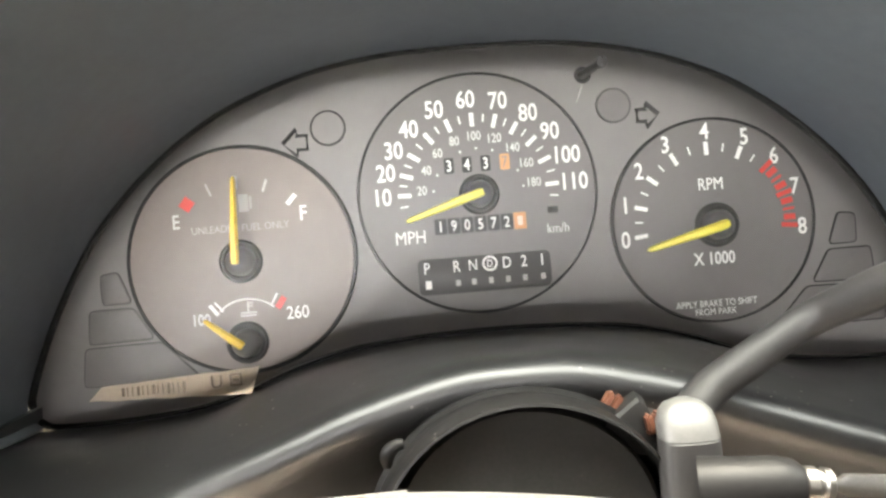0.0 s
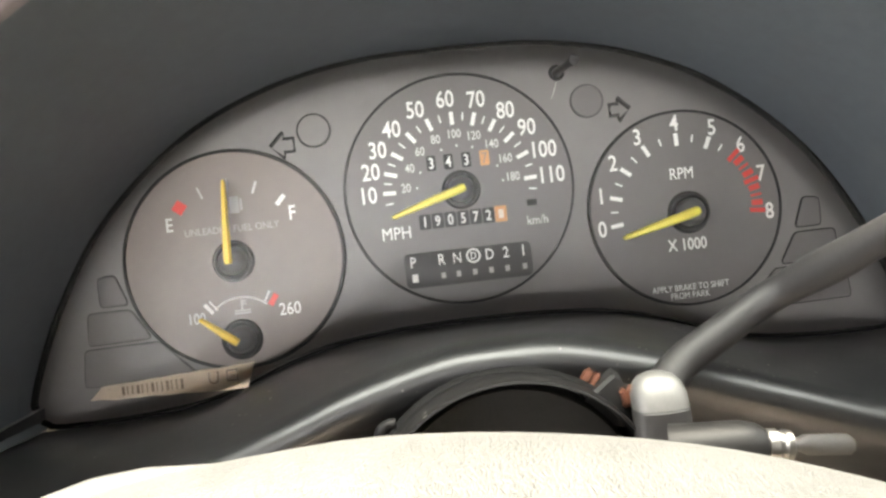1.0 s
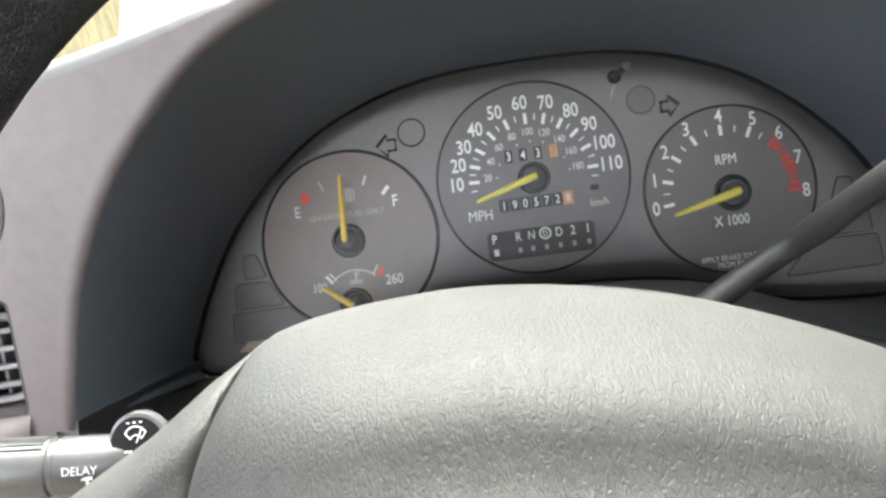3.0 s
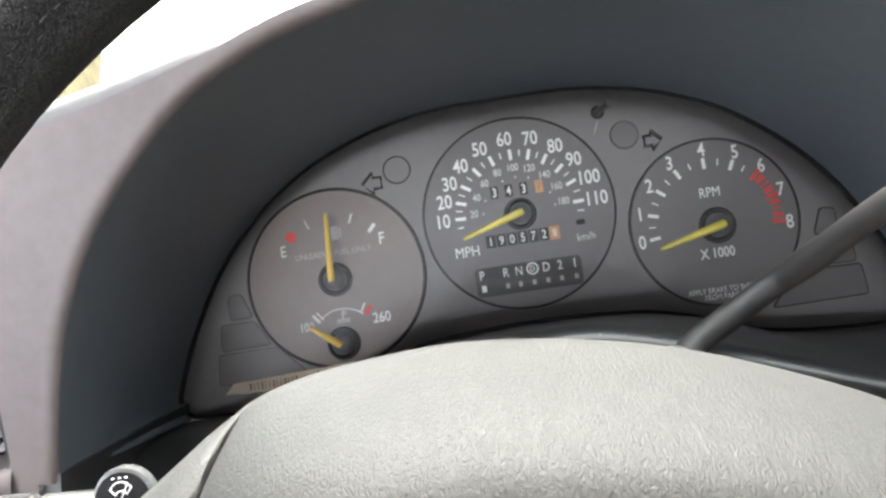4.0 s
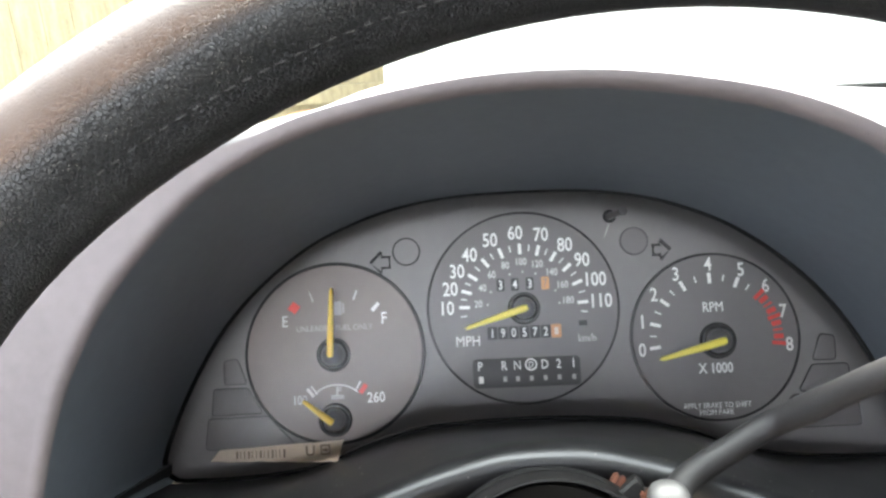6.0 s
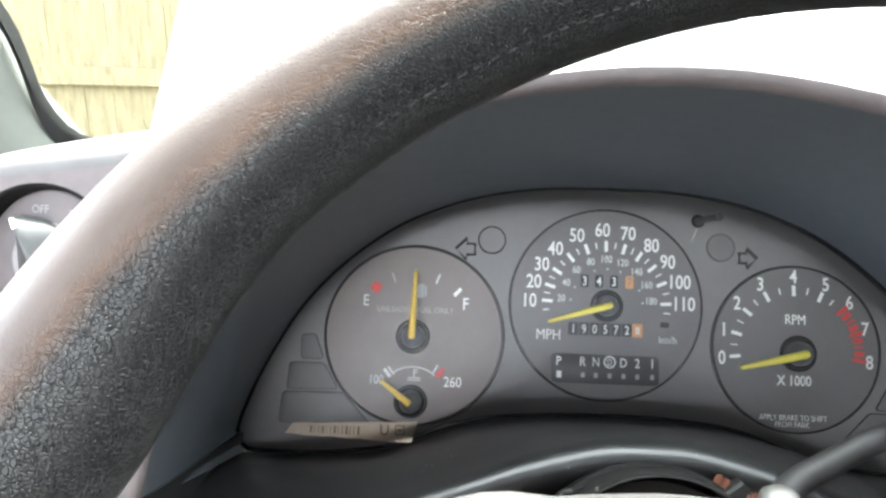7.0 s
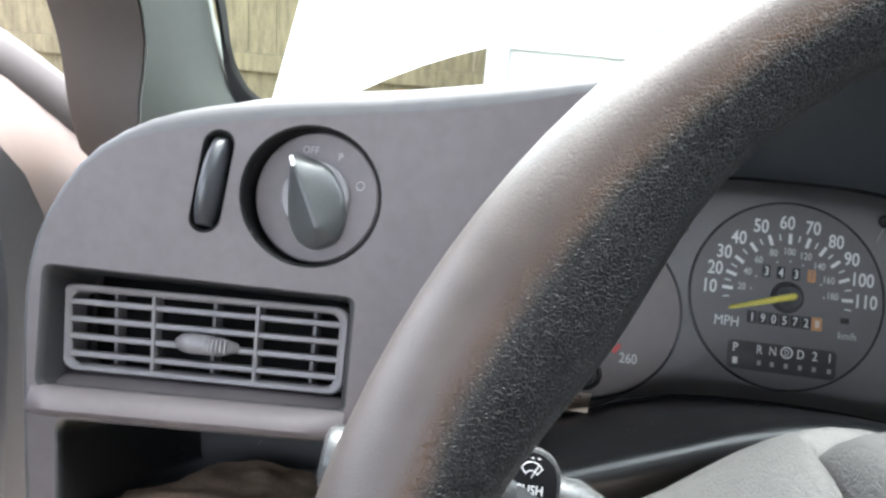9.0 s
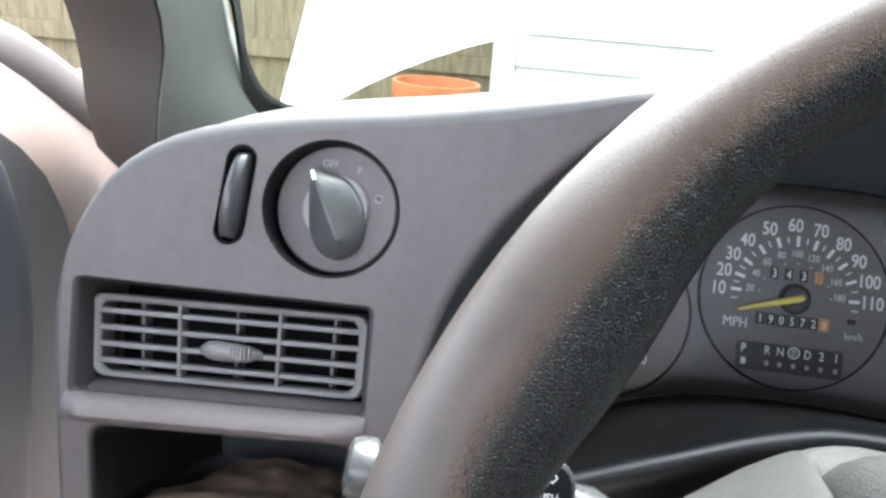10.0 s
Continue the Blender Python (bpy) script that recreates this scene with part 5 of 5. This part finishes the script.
# rubber edge of the windscreen, round the corner and along the dash
bm = bmesh.new()
SEALPATH = [(-0.33, -0.275, 1.34), (-0.346, -0.03, 1.14), (-0.358, 0.048, 1.045), (-0.359, 0.08, 1.008), (-0.362, 0.103, 0.97), (-0.359, 0.12, 0.947), (-0.351, 0.134, 0.933), (-0.335, 0.148, 0.927),
            (-0.3, 0.19, 0.921), (-0.2, 0.29, 0.925), (0.0, 0.36, 0.93), (0.35, 0.405, 0.932), (0.7, 0.36, 0.93), (1.0, 0.2, 0.925)]
path = spline(SEALPATH, 160)
rows = []
for i, p in enumerate(path):
    run = min(1.0, max(0.0, (i - 40) / 8))              # 0 up the pillar, 1 along the dash
    deep = np.array((0.0, 0.008, 0.005)) * (1 - 0.75 * run)
    skin = np.array((0.0025 * (1 - run), 0.0, 0.001 + 0.002 * run))
    foot = np.array((0.0, 0.004, 0.912 - p[2])) * run   # the lip stands on the dash
    rows.append([tuple(p - deep * 0.1 + foot), tuple(p - deep * 0.1 + skin), tuple(p + deep + skin), tuple(p + deep + foot)])
loft(bm, rows)
single("windscreen_seal", bm, RUBBER, "black rubber seal round the windscreen edge", "seal", (0.35, 0.4, 0.918), dash=False)

bm = bmesh.new()
rows = []
for u in np.linspace(-0.368, 1.03, 40):
    yb = screen_base(u) + 0.012
    rows.append([(u, yb + (-0.3 - yb) * k + 0.05 * math.sin(math.pi * k), 0.9 + 0.46 * k) for k in np.linspace(0, 1, 9)])
loft(bm, rows, closed=False)
pane = facing(single("windscreen", bm, GLASS, "clear curved windscreen glass", "windscreen", (0.35, 0.4, 0.9), dash=False), (0, -1, -1))
pane.visible_shadow = False

# driver's door: tan upper trim, slate lower panel, grey seal
door = thing("driver_door", "driver's door with tan upper trim and slate grey lower panel", "car door", (-0.55, -0.3, 0.3), dash=False)
BELT = [(-0.64, -1.0, 0.985), (-0.63, -0.5, 0.985), (-0.62, -0.1, 0.98), (-0.61, 0.1, 0.975), (-0.605, 0.177, 0.955), (-0.6, 0.245, 0.915), (-0.595, 0.313, 0.872), (-0.59, 0.36, 0.83)]
MID = [(-0.56, -1.0, 1.0), (-0.55, -0.5, 1.0), (-0.54, -0.1, 0.985), (-0.53, 0.02, 0.965), (-0.52, 0.08, 0.93), (-0.51, 0.12, 0.885), (-0.5, 0.15, 0.83), (-0.49, 0.17, 0.78)]
INNER = [(-0.5, -1.0, 0.97), (-0.49, -0.5, 0.97), (-0.48, -0.14, 0.96), (-0.475, -0.03, 0.94), (-0.475, 0.02, 0.91), (-0.475, 0.05, 0.87), (-0.475, 0.07, 0.8), (-0.475, 0.08, 0.7)]
LOW = [(x, y, 0.4) for x, y, z in INNER]
belt, mid_rail, inner_rail, low_rail = (spline(q, 40) for q in (BELT, MID, INNER, LOW))
bm = bmesh.new()
rows = []
for a, b, c in zip(belt, mid_rail, inner_rail):
    rows.append([tuple((1 - u) ** 2 * a + 2 * u * (1 - u) * b + u * u * c) for u in np.linspace(0, 1, 9)])
loft(bm, rows, closed=False)
part("upper_trim", bm, DOOR_TAN, door, "tan upper door trim")
bm = bmesh.new()
loft(bm, [[(c[0] + 0.0015 * (u < 1), c[1] + 0.0015, c[2] + (0.4 - c[2]) * u) for u in (0.0, 0.25, 0.5, 0.75, 1.0)] for c in inner_rail], closed=False)
part("door_edge", bm, SEAL, door, "grey edge strip of the door")
# slate pad standing proud of the trim, its edge rounded
PAD_EDGE = [(-1.0, 0.955), (-0.4, 0.957), (-0.1, 0.955), (-0.04, 0.943), (-0.015, 0.924), (-0.003, 0.89), (0.003, 0.855), (0.001, 0.809), (-0.01, 0.752), (-0.021, 0.692), (-0.05, 0.55), (-0.08, 0.4)]
edge_pts = spline(PAD_EDGE, 60)
bm = bmesh.new()
rows = []
for i, p in enumerate(edge_pts):
    a, c = edge_pts[max(0, i - 1)], edge_pts[min(len(edge_pts) - 1, i + 1)]
    d = (c - a) / np.linalg.norm(c - a)
    inward = np.array((d[1], -d[0]))
    centre = np.array((min(-0.3, p[0] - 0.2), 0.62))
    rows.append([(-0.49, *p)] + [(x, *(p + inward * k)) for x, k in ((-0.472, 0.0), (-0.462, 0.004), (-0.456, 0.012), (-0.454, 0.024))] + [(-0.452, *(p + (centre - p) * 0.5)), (-0.452, *centre)])
loft(bm, rows, closed=False)
part("lower_panel", bm, DOOR_BLUE, door, "slate grey vinyl lower panel")
bm = bmesh.new()
sweep(bm, [p + (0.008, -0.01, -0.014) for p in belt], 0.028, 12, flat=1.2)
part("belt_moulding", bm, BELT_BROWN, door, "dark brown-grey moulding along the window sill")

# plain unseen shell that closes the car: roof, far side, rear and floor, with window openings
def plate(name, lo, hi, mat, label, category):
    b = bmesh.new()
    box(b, lo, hi, 0.004)
    return single(name, b, mat, label, category, lo, dash=False, kind="structure")


plate("ceiling", (-0.46, -0.83, 1.36), (1.36, -0.28, 1.4), CLOTH, "grey cloth headlining", "ceiling")
plate("floor", (-0.64, -0.78, 0.5), (0.2, 0.3, 0.54), FLOOR_TAN, "tan carpeted car floor", "floor")
# added far floor, rear corner and side: black and closed to darken the hood
plate("floor_far", (0.2, -0.78, 0.5), (1.28, 0.3, 0.54), RUBBER, "unseen far floor, black to keep light off the hood", "floor")
# added rear wall, near and pale so that it bounces light onto wheel and dash
plate("wall_rear", (-0.66, -0.83, 0.3), (0.1, -0.78, 1.0), REAR_BOUNCE, "unseen rear wall, pale tan to bounce light forward", "wall")
plate("wall_rear_far", (0.1, -0.83, 0.3), (1.36, -0.78, 1.4), RUBBER, "unseen far rear corner, black to keep light off the hood", "wall")
plate("roof_rail", (-0.64, -0.83, 1.27), (-0.46, -0.02, 1.4), CLOTH, "grey roof rail over the side window", "roof rail")
plate("wall_far", (1.28, -0.78, 0.3), (1.34, 0.4, 1.36), RUBBER, "unseen far side, closed and black to hold light back", "wall")
plate("bulkhead", (-0.66, 0.42, 0.3), (1.36, 0.46, 0.86), TRIM_BLACK, "black bulkhead under the windscreen", "wall")
plate("wall_near", (-0.68, -0.78, 0.3), (-0.65, 0.42, 0.9), DOOR_TAN, "near door shell", "wall")

# raised bonnet, seen through the windscreen
bonnet = thing("bonnet", "white car bonnet raised on its stay", "bonnet", (0.35, 0.55, 0.86), dash=False)
bm = bmesh.new()
rows = []
RISE = radians(48)
for u in np.linspace(-1, 1, 41):
    x = 0.35 + 0.85 * u
    row = []
    rear = 1.016 - 0.216 * abs(u) ** 3.4
    for v in np.linspace(0, 1, 9):
        crown = 0.02 * (1 - u * u) * v
        row.append((x, 0.55 + v * 1.05 * math.cos(RISE) - crown, rear + v * 1.05 * math.sin(RISE)))
    rows.append(row)
back = [[(x, y + 0.02, z + 0.004) for x, y, z in row] for row in rows]
loft(bm, rows, closed=False)
loft(bm, back, closed=False)
loft(bm, [[r[0] for r in rows], [r[0] for r in back]], closed=False)
loft(bm, [rows[0], back[0]], closed=False)
loft(bm, [rows[-1], back[-1]], closed=False)
part("panel", bm, CAR_WHITE, bonnet)
for x in (-0.36, 1.06):
    bm = bmesh.new()
    sweep(bm, [(x, 0.47, 0.24), (x, 0.5, 0.7), (x, 0.52, 0.8), (x, 0.57, 0.845)], 0.012, 8)
    part("hinge", bm, RUBBER, bonnet, "black bonnet hinge")

# ---------------------------------------------------------------- yard
bm = bmesh.new()
rows = [[(x, y, 0.0) for x in np.linspace(-300, 300, 31)] for y in np.linspace(-300, 300, 31)]
loft(bm, rows, closed=False)
single("ground", bm, GRASS, "patchy grass and bare dirt ground", "ground", dash=False, kind="structure")

fence = thing("board_fence", "weathered wooden board fence with a horizontal rail", "fence", (-3.0, 3.55, 0), dash=False)
FENCE_A, FENCE_D = Vector((-7.0, 3.15, 0)), Vector((1, 0.06, 0)).normalized()
side = Vector((-FENCE_D.y, FENCE_D.x, 0))


def oriented(along, lo, hi, bevel=0.0):
    b = bmesh.new()
    turn = Matrix.Translation(FENCE_A + FENCE_D * along) @ Matrix.Rotation(math.atan2(FENCE_D.y, FENCE_D.x), 4, "Z")
    box(b, lo, hi, bevel, turn)
    return b


for i in range(66):
    gap = random.uniform(0.0004, 0.0012)
    part("board", oriented(0.146 * i, (0, 0, 0.03), (0.146 - gap, 0.02, 1.82 + random.uniform(-0.02, 0.02)), 0.0015), WOOD, fence)
for z in (0.56, 1.5):
    part("rail", oriented(0, (0, -0.045, z), (9.6, 0, z + 0.09), 0.004), WOOD, fence)
for i in range(5):
    part("post", oriented(2.4 * i, (0, 0.02, 0), (0.1, 0.12, 1.9), 0.005), WOOD, fence)

house = thing("house", "white house with horizontal siding boards", "house", (1.6, 3.4, 0), dash=False)
bm = bmesh.new()
box(bm, (-0.27, 3.02, 0), (5.5, 6.5, 2.7))
part("wall", bm, SIDING, house)
for i in range(18):
    bm = bmesh.new()
    z = 0.12 + 0.14 * i
    loft(bm, [[(x, 3.02, z), (x, 2.985, z), (x, 3.0, z + 0.137), (x, 3.02, z + 0.137)] for x in (-0.27, 5.5)])
    part("siding_board", bm, SIDING, house)
bm = bmesh.new()
box(bm, (-0.35, 2.97, 0.05), (-0.25, 3.08, 2.7), 0.004)
part("corner_board", bm, SIDING, house)
bm = bmesh.new()
loft(bm, [[(x, 2.6, 2.65), (x, 4.8, 3.9), (x, 7.0, 2.65), (x, 4.8, 3.75)] for x in (-0.5, 5.8)])
part("roof", bm, RUBBER, house)

bm = bmesh.new()
rings = []
for z, k in ((0, 0.8), (0.03, 0.84), (0.54, 0.98), (0.575, 1.06), (0.62, 1.06), (0.62, 0.98), (0.2, 0.82)):
    rings.append([(-0.55 + 0.17 * k * math.cos(a), 2.68 + 0.17 * k * math.sin(a), z) for a in np.linspace(0, 2 * math.pi, 28, endpoint=False)])
loft(bm, rings)
single("storage_tub", bm, TUB, "orange plastic tub standing on the ground before the fence", "tub", (-0.55, 2.68, 0), dash=False)
bm = bmesh.new()
sweep(bm, [(-0.38, 2.94, 0), (-0.38, 2.94, 2.6)], 0.05, 14)
sweep(bm, [(-0.38, 2.94, 0.5), (-0.38, 2.94, 0.54)], 0.058, 14)
single("downpipe", bm, GREEN, "dark green downpipe at the corner of the house", "downpipe", (-0.38, 2.94, 0), dash=False)

# rough green weeds along the foot of the fence
bm = bmesh.new()
for _ in range(420):
    x, y = random.uniform(-1.75, -0.85), random.uniform(3.2, 3.42)
    tall, lean, turn = random.uniform(0.16, 0.42), random.uniform(-0.09, 0.09), random.uniform(0, math.pi)
    wide = random.uniform(0.006, 0.014)
    d = Vector((math.cos(turn), math.sin(turn), 0)) * wide
    foot, bend, tip = Vector((x, y, 0)), Vector((x + lean * 0.4, y, tall * 0.6)), Vector((x + lean, y - 0.03, tall))
    a, b, c, e = (bm.verts.new(p) for p in (foot - d, foot + d, bend + d * 0.8, bend - d * 0.8))
    bm.faces.new((a, b, c, e))
    bm.faces.new((e, c, bm.verts.new(tip)))
single("weeds", bm, WEED, "tall green weeds along the foot of the fence", "weeds", (-1.3, 3.3, 0), dash=False, kind="stuff")
